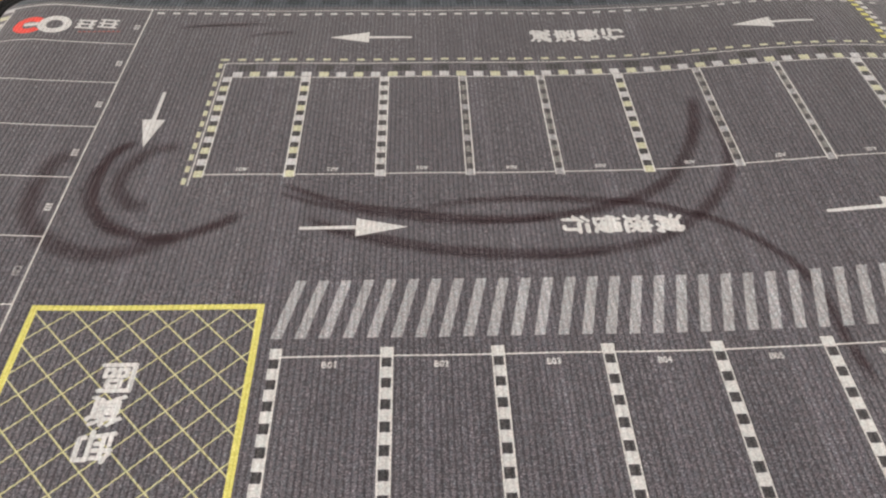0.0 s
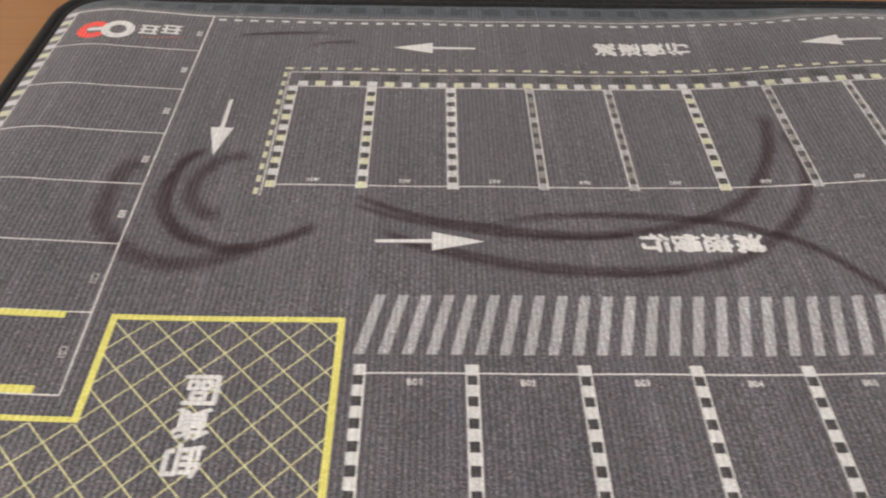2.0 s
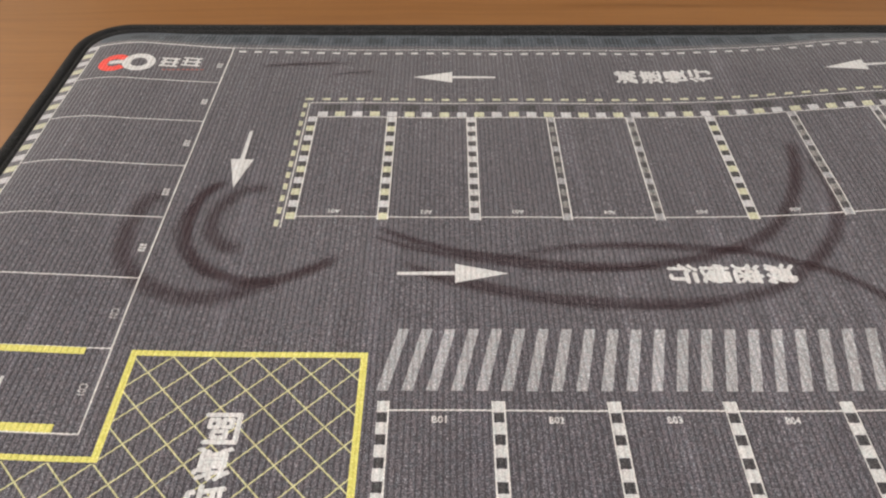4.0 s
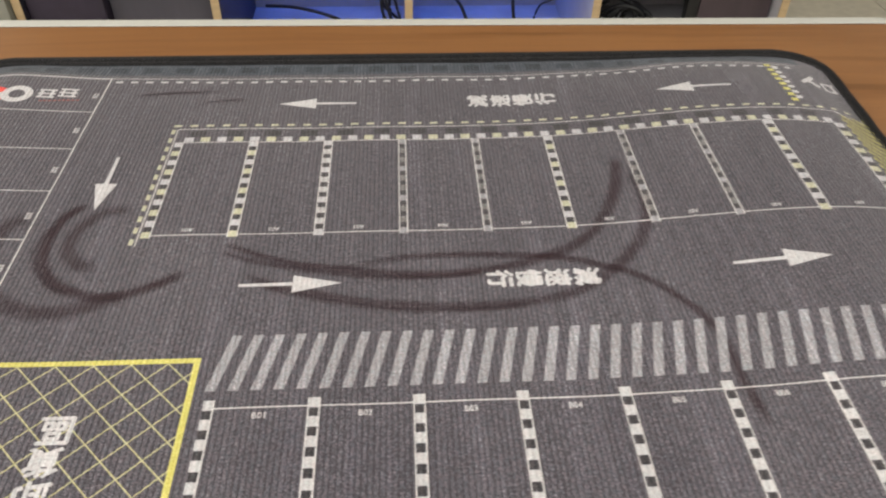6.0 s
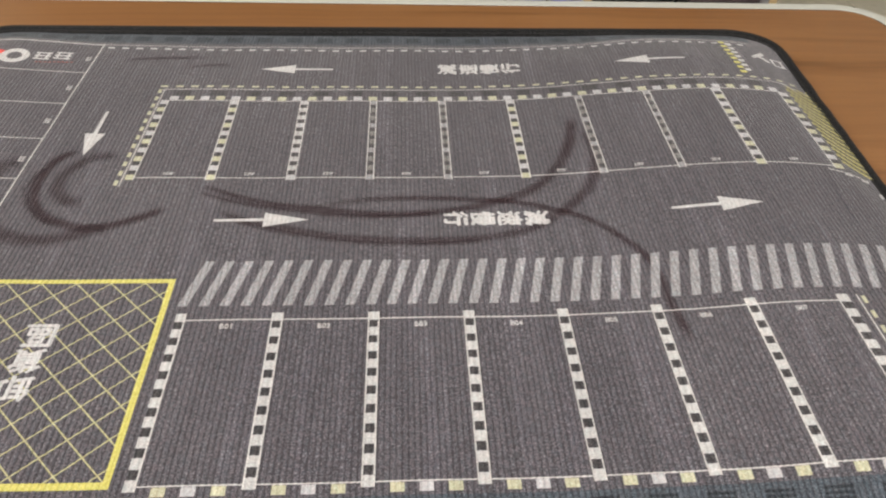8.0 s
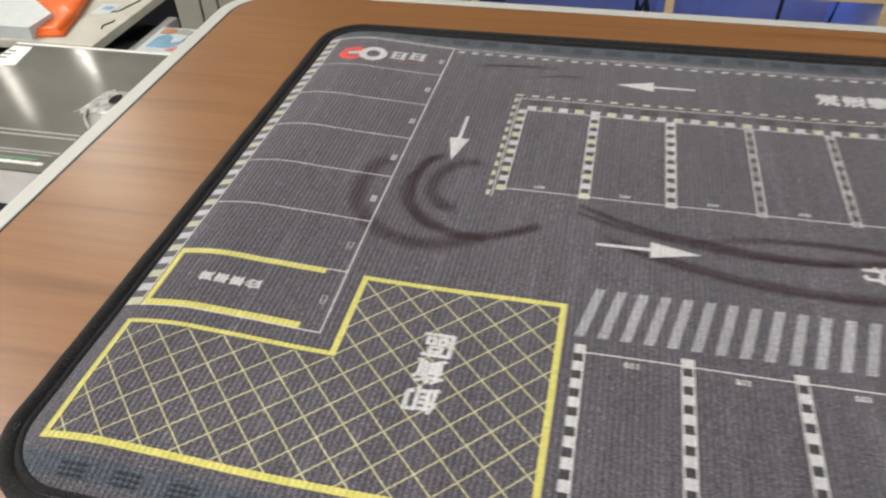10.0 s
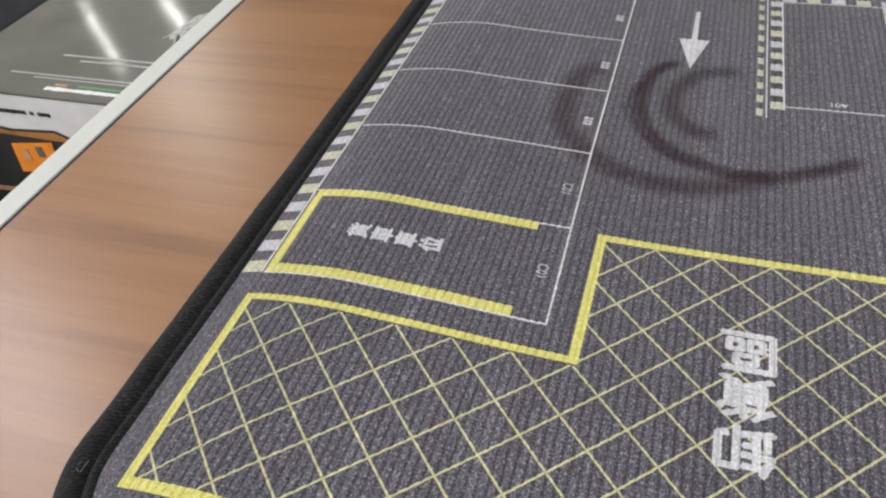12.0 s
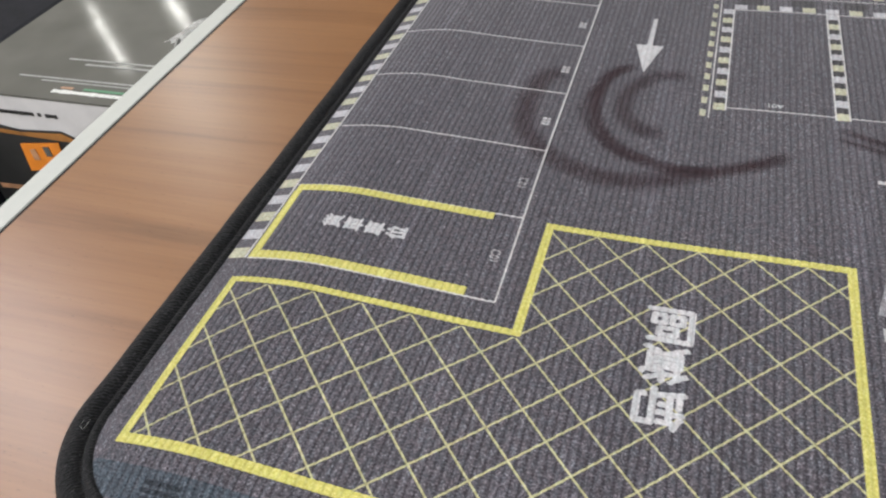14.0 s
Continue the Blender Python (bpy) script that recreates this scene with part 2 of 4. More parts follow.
def wood_material():
    m, nt, b = material("brown_wood_laminate")
    v = coords(nt, (0.55, 13.0, 1.0))
    warp = noise_tex(nt, coords(nt, (0.8, 2.0, 1.0)), 3.0, 3.0)
    add = nt.nodes.new("ShaderNodeVectorMath")
    add.operation = "MULTIPLY_ADD"
    nt.links.new(warp, add.inputs[0])
    add.inputs[1].default_value = (0.25, 0.55, 0)
    nt.links.new(v, add.inputs[2])
    grain = noise_tex(nt, add.outputs["Vector"], 3.4, 6.0, 0.62)
    pore = noise_tex(nt, coords(nt, (0.7, 26.0, 1.0)), 20.0, 4.0, 0.6)
    broad = noise_tex(nt, coords(nt, (0.6, 3.0, 1.0)), 2.2, 2.0)
    c = ramp(nt, grain, [(0.28, (0.132, 0.058, 0.020)), (0.42, (0.212, 0.097, 0.036)), (0.55, (0.248, 0.118, 0.045)), (0.66, (0.218, 0.101, 0.039)), (0.8, (0.156, 0.070, 0.025))])
    c = mix(nt, c, ramp(nt, pore, [(0.32, (0.87, 0.85, 0.83)), (0.62, (1.04, 1.04, 1.04))]), 0.55, "MULTIPLY")
    c = mix(nt, c, ramp(nt, broad, [(0.3, (0.9, 0.88, 0.86)), (0.7, (1.06, 1.06, 1.06))]), 1.0, "MULTIPLY")
    speck = noise_tex(nt, coords(nt, (1.0, 3.2, 1.0)), 330.0, 1.0)
    c = mix(nt, c, ramp(nt, speck, [(0.22, (0.78, 0.75, 0.72)), (0.31, (1, 1, 1))]), 1.0, "MULTIPLY")
    nt.links.new(c, b.inputs["Base Color"])
    rg = ramp(nt, pore, [(0.3, (0.315, 0.315, 0.315)), (0.7, (0.355, 0.355, 0.355))])
    nt.links.new(rg, b.inputs["Roughness"])
    b.inputs["Specular IOR Level"].default_value = 0.45
    bump(nt, b, pore, 0.05, 0.0003)
    return m


M_BINDING = binding_material()
M_MARK = mark_material()
M_WOOD = wood_material()
M_EDGE = plain("white_edge_plastic", (0.47, 0.475, 0.435), 0.5, grain=0.02, scale=220)
M_METAL = plain("white_painted_steel", (0.6, 0.6, 0.58), 0.45, grain=0.06)
M_WALL = plain("matt_wall_paint", (0.80, 0.79, 0.75), 0.85, grain=0.05, scale=25)
M_CEIL = plain("white_ceiling_paint", (0.86, 0.86, 0.84), 0.9, grain=0.04, scale=25)
M_TILE = plain("beige_grey_floor_tile", (0.46, 0.43, 0.35), 0.38, grain=0.10, scale=30)
M_GROUT = plain("dark_tile_joint", (0.10, 0.09, 0.08), 0.9, grain=0.2)
M_BIRCH = plain("light_wood_board", (0.50, 0.37, 0.21), 0.5, grain=0.12, scale=12, stretch=(1, 1, 8))
M_PANEL = plain("grey_white_panel", (0.42, 0.42, 0.45), 0.5, grain=0.08, scale=15)
M_BLACK = plain("black_plastic", (0.012, 0.012, 0.013), 0.45, grain=0.3, scale=80)
M_CABLE = plain("black_cable_sheath", (0.010, 0.011, 0.014), 0.5, grain=0.2)


def film_material():
    """Shrink film: glossy, drawn in loose waves with small pimples."""
    m, nt, b = material("glossy_dark_grey_film")
    v = coords(nt, (1, 1, 1))
    wave, pimple = noise_tex(nt, v, 14.0, 2.0), noise_tex(nt, v, 75.0, 2.0)
    nt.links.new(ramp(nt, wave, [(0.3, (0.102, 0.100, 0.088)), (0.7, (0.132, 0.129, 0.115))]), b.inputs["Base Color"])
    nt.links.new(ramp(nt, pimple, [(0.3, (0.07, 0.07, 0.07)), (0.7, (0.125, 0.125, 0.125))]), b.inputs["Roughness"])
    b.inputs["Specular IOR Level"].default_value = 0.45
    bump(nt, b, mix(nt, wave, pimple, 0.10), 0.22, 0.0006)
    return m


M_GLOSSBOX = film_material()
M_TORN = plain("crumpled_clear_film", (0.42, 0.42, 0.40), 0.2, grain=0.35, scale=90, relief=0.001)
M_FAINT = plain("faint_white_ink", (0.30, 0.30, 0.285), 0.4, grain=0.12, scale=200)
M_RUST = plain("brown_orange_ink", (0.34, 0.15, 0.035), 0.45, grain=0.3, scale=40)
M_SLEEVE = plain("dark_grey_plastic_film", (0.045, 0.047, 0.052), 0.25, grain=0.3, scale=30, relief=0.001)
M_PURPLE = plain("dark_purple_box_card", (0.030, 0.022, 0.040), 0.6, grain=0.2, scale=20)
M_NAVY = plain("dark_blue_grey_board", (0.040, 0.038, 0.060), 0.55, grain=0.1, scale=15)
M_SOOT = plain("matt_black_plastic", (0.010, 0.010, 0.014), 0.8, grain=0.3, scale=60, spec=0.2)
M_CARTON = plain("white_carton", (0.60, 0.585, 0.585), 0.55, grain=0.06, scale=40)
M_BOARD = plain("cream_card_board", (0.46, 0.44, 0.375), 0.6, grain=0.08, scale=30)
M_INK = plain("black_ink", (0.02, 0.02, 0.02), 0.5, grain=0.2)
M_ORANGE = plain("orange_ink", (0.75, 0.24, 0.02), 0.4, grain=0.15, scale=30)
M_BAG = plain("orange_glossy_plastic", (0.85, 0.15, 0.02), 0.14, grain=0.10, scale=14, relief=0.0006)
M_GREEN = plain("green_ink", (0.05, 0.20, 0.09), 0.4, grain=0.2)
M_PAPER = plain("white_print_ink", (0.72, 0.72, 0.68), 0.4, grain=0.06)
M_BLUE = plain("blue_ink", (0.17, 0.33, 0.46), 0.35, grain=0.2, scale=40)
M_SKYPAPER = plain("pale_card", (0.50, 0.53, 0.53), 0.3, grain=0.06)
M_PINK = plain("coral_ink", (0.60, 0.16, 0.16), 0.4, grain=0.2)
M_TAN = plain("tan_ink", (0.45, 0.24, 0.13), 0.4, grain=0.3)
M_CABINET = plain("grey_green_painted_metal", (0.26, 0.262, 0.222), 0.5, grain=0.06, scale=20)
M_DARKWOOD = plain("dark_table_board", (0.035, 0.030, 0.028), 0.45, grain=0.2, scale=30)
# the dimness of the left bay's back is in this colour
M_SLATE = plain("dim_back_grey", (0.074, 0.070, 0.088), 0.5, grain=0.12, scale=15, stretch=(1, 1, 0.3))
M_MAUVE = plain("mauve_brown_panel", (0.062, 0.045, 0.053), 0.5, grain=0.15, scale=18, stretch=(1, 1, 0.2))


def glow(name, color, strength):
    m = bpy.data.materials.new(name)
    m.use_nodes = True
    nt = m.node_tree
    nt.nodes.clear()
    e = node(nt, "ShaderNodeEmission", Color=(*color, 1), Strength=strength)
    o = nt.nodes.new("ShaderNodeOutputMaterial")
    nt.links.new(e.outputs[0], o.inputs[0])
    return m


M_TUBE = glow("lit_tube", (1.0, 0.92, 0.78), 9.0)
M_LED = glow("blue_led", (0.10, 0.22, 1.0), 26.0)


# ---- mesh helpers ----
def finish(name, me, mat, parent=None, smooth=False):
    me.materials.append(mat)
    if smooth:
        me.shade_smooth()
    ob = new(name, me)
    if parent:
        ob.parent = parent
    return ob


def part(name, bm, mat, parent, label="", smooth=False):
    me = bpy.data.meshes.new(name)
    bm.to_mesh(me)
    bm.free()
    ob = finish(name, me, mat, parent, smooth)
    return tagged(ob, label) if label else ob


def empty(name, at, label, category, group="", kind=""):
    ob = new(name)
    ob.location = at
    return tagged(ob, label, category, group, kind)


def box(x0, x1, y0, y1, z0, z1, bevel=0.0, seg=2):
    bm = bmesh.new()
    bmesh.ops.create_cube(bm, size=1)
    bmesh.ops.scale(bm, vec=(x1 - x0, y1 - y0, z1 - z0), verts=bm.verts)
    bmesh.ops.translate(bm, vec=((x0 + x1) / 2, (y0 + y1) / 2, (z0 + z1) / 2), verts=bm.verts)
    if bevel:
        bmesh.ops.bevel(bm, geom=bm.edges[:], offset=bevel, segments=seg, affect="EDGES", profile=0.6)
    return bm


def rounded(x0, x1, y0, y1, r, n=12):
    """The outline of a rectangle with round corners, counter-clockwise; r: one radius or one for each corner."""
    pts = []
    q = r if isinstance(r, tuple) else (r,) * 4
    for r, cx, cy, a0 in ((q[0], x1 - q[0], y1 - q[0], 0), (q[1], x0 + q[1], y1 - q[1], 90), (q[2], x0 + q[2], y0 + q[2], 180), (q[3], x1 - q[3], y0 + q[3], 270)):
        for i in range(n + 1):
            a = radians(a0 + 90 * i / n)
            pts.append((cx + r * math.cos(a), cy + r * math.sin(a)))
    return pts


def dense(loop, step):
    out = []
    for (ax, ay), (bx, by) in zip(loop, loop[1:] + loop[:1]):
        k = max(1, int(math.hypot(bx - ax, by - ay) / step))
        out += [(ax + (bx - ax) * i / k, ay + (by - ay) * i / k) for i in range(k)]
    return out


def ring(loops):
    """A mesh that joins closed loops of equal count, each a list of places."""
    bm = bmesh.new()
    rows = [[bm.verts.new(p) for p in loop] for loop in loops]
    n = len(rows[0])
    for a, b in zip(rows, rows[1:]):
        for i in range(n):
            bm.faces.new((a[i], a[(i + 1) % n], b[(i + 1) % n], b[i]))
    return bm


def prism(loop, z0, z1, edge=0.0):
    bm = bmesh.new()
    n = len(loop)
    low = [bm.verts.new((x, y, z0)) for x, y in loop]
    top = [bm.verts.new((x, y, z1)) for x, y in loop]
    bm.faces.new(top)
    bm.faces.new(low[::-1])
    for i in range(n):
        bm.faces.new((low[i], low[(i + 1) % n], top[(i + 1) % n], top[i]))
    return bm


def tube(points, radius, sides=6, smooth_steps=6):
    """A round cable along a smooth line through the points."""
    p = [Vector(q) for q in points]
    p = [2 * p[0] - p[1]] + p + [2 * p[-1] - p[-2]]
    line = []
    for i in range(1, len(p) - 2):
        for k in range(smooth_steps):
            t = k / smooth_steps
            a, b, c, d = p[i - 1:i + 3]
            line.append(0.5 * (2 * b + (c - a) * t + (2 * a - 5 * b + 4 * c - d) * t ** 2 + (3 * b - a - 3 * c + d) * t ** 3))
    line.append(p[-2])
    bm = bmesh.new()
    rows = []
    for i, q in enumerate(line):
        way = (line[min(i + 1, len(line) - 1)] - line[max(i - 1, 0)]).normalized()
        u = way.orthogonal().normalized() if abs(way.z) > 0.95 else way.cross(Vector((0, 0, 1))).normalized()
        v = way.cross(u)
        rows.append([bm.verts.new(q + radius * (math.cos(a) * u + math.sin(a) * v)) for a in (2 * math.pi * s / sides for s in range(sides))])
    for a, b in zip(rows, rows[1:]):
        for s in range(sides):
            bm.faces.new((a[s], a[(s + 1) % sides], b[(s + 1) % sides], b[s]))
    bm.faces.new(rows[0][::-1])
    bm.faces.new(rows[-1])
    bmesh.ops.recalc_face_normals(bm, faces=bm.faces)
    return bm


# ---- room ----
RX0, RX1, RY0, RY1 = -6.0, 4.0, -3.0, 6.0
floor = part("floor", box(RX0, RX1, RY0, RY1, -0.12, -0.004), M_GROUT, None)
tagged(floor, "beige-grey glazed floor tiles with thin dark joints", "floor", kind="structure")
ceiling = part("ceiling", box(RX0, RX1, RY0, RY1, CEILING, CEILING + 0.1), M_CEIL, None)
tagged(ceiling, "plain white painted ceiling", "ceiling", kind="structure")
for wname, b4 in (("wall_north", (RX0 - 0.15, RX1 + 0.15, RY1, RY1 + 0.15)), ("wall_south", (RX0 - 0.15, RX1 + 0.15, RY0 - 0.15, RY0)),
                  ("wall_west", (RX0 - 0.15, RX0, RY0, RY1)), ("wall_east", (RX1, RX1 + 0.15, RY0, RY1))):
    tagged(part(wname, box(*b4, -0.12, CEILING + 0.1), M_WALL, None), "plain off-white painted wall", "wall", kind="structure")

# a batten for every tube, the added fill ones too
for tx, ty, tr, power, drop, up in TUBES:
    lamp = empty("ceiling_light", (tx, ty, CEILING - drop), "white ceiling batten with a lit tube, out of view", "ceiling light", "ceiling tubes")
    lamp.rotation_euler = (0, 0, radians(tr))
    # rods added to hang the batten, so its up-light spreads wider
    for rx in (-0.5, 0.5) if drop else ():
        part("rod", box(rx - 0.004, rx + 0.004, -0.004, 0.004, -0.002, drop), M_METAL, lamp, "added thin white suspension rod")
    part("housing", box(-0.64, 0.64, -0.05, 0.05, -0.05, 0, 0.006), M_METAL, lamp)
    bm = bmesh.new()
    bmesh.ops.create_cone(bm, cap_ends=True, segments=12, radius1=0.014, radius2=0.014, depth=1.2)
    bmesh.ops.rotate(bm, matrix=Matrix.Rotation(math.pi / 2, 3, "Y"), verts=bm.verts)
    bmesh.ops.translate(bm, vec=(0, 0, -0.062), verts=bm.verts)
    part("tube", bm, M_TUBE, lamp, "glowing glass tube", True)

# ---- desk ----
DX0, DX1, DY0, DY1, DTOP = -0.4528, 0.5248, -0.17, 0.6468, 0.75
desk = empty("desk", (0, 0, 0), "brown wood-grain desk with a white plastic edge", "desk")
EDGE_W = 0.0142


def desk_outline(q):
    """The desk's outline, q inside its rim; it is slightly out of square."""
    loop = rounded(DX0 + q, DX1 - q, DY0 + q, DY1 - q, (0.052 - q, 0.066 - q, 0.07 - q, 0.07 - q), 20)
    return [(x - 0.0245 * max(0, y - 0.10) * min(1, max(0, -x / 0.45)), y - 0.0135 * (x - 0.05) * min(1, max(0, y / 0.64))) for x, y in loop]


loops = []
for inset, z in ((0.004, DTOP - 0.030), (0.0008, DTOP - 0.027), (0.0, DTOP - 0.022), (0.0, DTOP - 0.008), (0.0004, DTOP - 0.0020), (0.0014, DTOP - 0.0005), (0.0026, DTOP), (0.0031, DTOP), (EDGE_W - 0.0009, DTOP), (EDGE_W - 0.0004, DTOP), (EDGE_W, DTOP - 0.0006), (EDGE_W, DTOP - 0.012)):
    loops.append([(x, y, z) for x, y in desk_outline(inset)])
part("edge_band", ring(loops), M_EDGE, desk, "white plastic edge band", True)
i = EDGE_W + 0.0021
part("top", prism(desk_outline(i), DTOP - 0.026, DTOP - 0.0002), M_WOOD, desk, "brown wood-grain laminate top")
part("joint_line", ring([[(x, y, DTOP - 0.0007) for x, y in desk_outline(q)] for q in (EDGE_W - 0.0003, i + 0.0003)]), M_SOOT, desk, "dark joint between wood and edge band")
part("core", prism(desk_outline(0.006), DTOP - 0.029, DTOP - 0.0265), M_INK, desk)
for lx in (DX0 + 0.09, DX1 - 0.09):
    for ly in (DY0 + 0.08, DY1 - 0.08):
        part("leg", box(lx - 0.02, lx + 0.02, ly - 0.02, ly + 0.02, 0, DTOP - 0.029, 0.003), M_METAL, desk, "white square steel leg")

# ---- mat ----
DX, DY = PITCH / 8, 0.006
HX = np.array([-0.345, -0.328, -0.313, -0.29, -0.26, -0.22, -0.17, -0.12, 0.05, 0.10, 0.15, 0.20, 0.24, 0.27, 0.31, 0.345, 0.362, 0.380])
HZ = np.array([0.7518, 0.7540, 0.7577, 0.7604, 0.7588, 0.7562, 0.7545, 0.7540, 0.7536, 0.7537, 0.7547, 0.7575, 0.7612, 0.7628, 0.7622, 0.7588, 0.7555, 0.7525])


FOLDS = ((0.2005, 0.10, 0.295, 0.050, 0.00060, 0.0020), (0.1553, 0.0, 0.150, 0.045, 0.00045, 0.0020), (0.1905, 0.10, 0.155, 0.050, 0.00060, 0.0022), (0.2465, -0.08, 0.300, 0.030, 0.00040, 0.0022), (0.1720, 0.03, 0.135, 0.030, 0.00035, 0.0018),
         (0.2822, -0.15, 0.293, 0.028, 0.00055, 0.0013), (0.3298, 0.08, 0.296, 0.022, 0.00050, 0.0013), (0.1790, 0.0, 0.322, 0.022, 0.00035, 0.0016), (0.2146, 0.0, 0.263, 0.024, 0.00040, 0.0016), (0.2741, -0.07, 0.157, 0.028, 0.00060, 0.0018), (0.2300, 0.04, 0.140, 0.035, 0.00040, 0.0016))


def smooth_interp(x, xs, ys):
    g = np.gradient(ys, xs)
    k = np.clip(np.searchsorted(xs, x) - 1, 0, len(xs) - 2)
    h = xs[k + 1] - xs[k]
    t = np.clip((x - xs[k]) / h, 0, 1)
    return (2 * t**3 - 3 * t**2 + 1) * ys[k] + (t**3 - 2 * t**2 + t) * h * g[k] + (-2 * t**3 + 3 * t**2) * ys[k + 1] + (t**3 - t**2) * h * g[k + 1]


def smooth_step(v, lo, hi):
    t = np.clip((v - lo) / (hi - lo), 0, 1)
    return t * t * (3 - 2 * t)


def lie(x, y):
    """Height of the mat's face without its ribs: it arches near both ends and drops to the desk at its border."""
    x, y = np.asarray(x, float), np.asarray(y, float)
    z = smooth_interp(x, HX, HZ)
    fall = np.clip((MY1 - 0.010 - y) / 0.030, 0, 1) * np.clip((y - MY0 - 0.010) / 0.025, 0, 1)
    fall = fall * fall * (3 - 2 * fall)
    # the pulled end stands higher towards its far corner
    far = smooth_step(x, 0.09, 0.20) * (1 - smooth_step(x, 0.345, 0.372)) * smooth_step(y, 0.27, 0.36) * (1 - smooth_step(y, 0.485, 0.548))
    far = 0.0028 * far + 0.0009 * smooth_step(x, 0.17, 0.25) * (1 - smooth_step(x, 0.345, 0.372)) * smooth_step(y, 0.20, 0.25) * (1 - smooth_step(y, 0.29, 0.36))
    folds = far
    for fx, slope, fy, reach, lift, wide in FOLDS:
        folds = folds + lift * np.exp(-((x - fx - slope * (y - fy)) / wide) ** 2 - ((y - fy) / reach) ** 4)
    return folds + 0.7528 + (z - 0.7528) * (0.25 + 0.75 * fall) + 0.00025 * np.sin(x * 61 + 2 * np.sin(y * 23)) * np.sin(y * 37 + 1)


def face(x, y):
    x = np.asarray(x, float)
    d = np.abs(((x - MX0) / PITCH + 0.5) % 1.0 - 0.5)
    ribs = 0.00027 * np.clip(1 - d / 0.22, 0, 1) ** 1.2 + 0.00008 * (2 * d - 1) ** 2
    return lie(x, y) - ribs * (0.15 + 0.85 * smooth_step(x, MX0 + 0.014, MX0 + 0.034))


def clip(poly, axis, lo, hi):
    for sign, lim in ((1, lo), (-1, -hi)):
        out = []
        for k in range(len(poly)):
            a, b = poly[k - 1], poly[k]
            da, db = sign * a[axis] - lim, sign * b[axis] - lim
            if (da >= 0) != (db >= 0):
                t = da / (da - db)
                out.append(tuple(p + (q - p) * t for p, q in zip(a, b)))
            if db >= 0:
                out.append(b)
        poly = out
        if len(poly) < 3:
            return []
    return poly


def cells(poly):
    """Cuts a flat convex shape along the ribs and rows of the mat."""
    ys = [p[1] for p in poly]
    r0, r1 = math.floor((min(ys) - MY0) / DY), math.ceil((max(ys) - MY0) / DY)
    for r in range(r0, r1):
        strip = clip(poly, 1, MY0 + r * DY, MY0 + (r + 1) * DY)
        if not strip:
            continue
        xs = [p[0] for p in strip]
        c0, c1 = math.floor((min(xs) - MX0) / DX), math.ceil((max(xs) - MX0) / DX)
        for c in range(c0, c1):
            cell = clip(strip, 0, MX0 + c * DX, MX0 + (c + 1) * DX)
            if len(cell) > 2:
                yield cell


def printed(name, polys, mat, parent, lift=0.00007, label="", uv=False):
    """A print that follows the ribs of the mat."""
    verts, faces, uvs, seen = [], [], [], {}
    for poly in polys:
        area = sum(a[0] * b[1] - b[0] * a[1] for a, b in zip(poly, poly[1:] + poly[:1]))
        if area < 0:
            poly = poly[::-1]
        for cell in cells([tuple(p) for p in poly]):
            ring_ids = []
            for p in cell:
                key = tuple(round(q, 7) for q in p)
                if key not in seen:
                    seen[key] = len(verts)
                    verts.append(p)
                    uvs.append(p[2:4])
                if seen[key] not in ring_ids:
                    ring_ids.append(seen[key])
            if len(ring_ids) > 2:
                faces.append(ring_ids)
    v = np.array([p[:2] for p in verts])
    z = face(v[:, 0], v[:, 1]) + lift
    me = bpy.data.meshes.new(name)
    me.from_pydata(np.column_stack([v, z]).tolist(), [], faces)
    if uv:
        layer = me.uv_layers.new(name="UVMap")
        for loop in me.loops:
            layer.data[loop.index].uv = uvs[loop.vertex_index]
    else:
        me.validate()
    ob = finish(name, me, mat, parent, True)
    return tagged(ob, label) if label else ob


def rect(x0, x1, y0, y1):
    return [(x0, y0), (x1, y0), (x1, y1), (x0, y1)]


def bar(ax, ay, bx, by, w):
    l = math.hypot(bx - ax, by - ay)
    nx, ny = -(by - ay) / l * w / 2, (bx - ax) / l * w / 2
    return [(ax - nx, ay - ny), (bx - nx, by - ny), (bx + nx, by + ny), (ax + nx, ay + ny)]


mat = empty("parking_mat", (0, 0, 0), "charcoal ribbed cloth mat printed as a car park", "mat")

def drawn(x, y):
    """How far the mat's end is pulled out of square."""
    t = np.clip((np.asarray(x, float) - 0.20) / 0.16, 0, 1)
    return 0.048 * (np.asarray(y, float) - 0.375) * t * t * (3 - 2 * t)


# ribbed cloth
nx, ny = int(round((MX1 - MX0) / DX)), int(round((MY1 - MY0) / DY))
gx, gy = MX0 + DX * np.arange(nx + 1), MY0 + DY * np.arange(ny + 1)
GX, GY = np.meshgrid(gx, gy)
GZ = face(GX, GY)
inset = 0.0075
cx, cy = (MX0 + MX1) / 2, (MY0 + MY1) / 2
MXC, MYC = (GX[:-1, :-1] + GX[1:, 1:]) / 2, (GY[:-1, :-1] + GY[1:, 1:]) / 2
qx, qy = np.abs(MXC - drawn(MXC, MYC) - cx) - (MX1 - MX0) / 2 + MR, np.abs((GY[:-1, :-1] + GY[1:, 1:]) / 2 - cy) - (MY1 - MY0) / 2 + MR
inside = np.hypot(np.maximum(qx, 0), np.maximum(qy, 0)) + np.minimum(np.maximum(qx, qy), 0) - MR < -inset
inside &= ~((MXC < MX0 + CORNERS[2]) & (MYC < MY0 + CORNERS[2]) & (np.hypot(MXC - MX0 - CORNERS[2], MYC - MY0 - CORNERS[2]) > CORNERS[2] - inset))
idx = np.arange(GX.size).reshape(GX.shape)
quads = np.stack([idx[:-1, :-1], idx[:-1, 1:], idx[1:, 1:], idx[1:, :-1]], -1)
use = inside


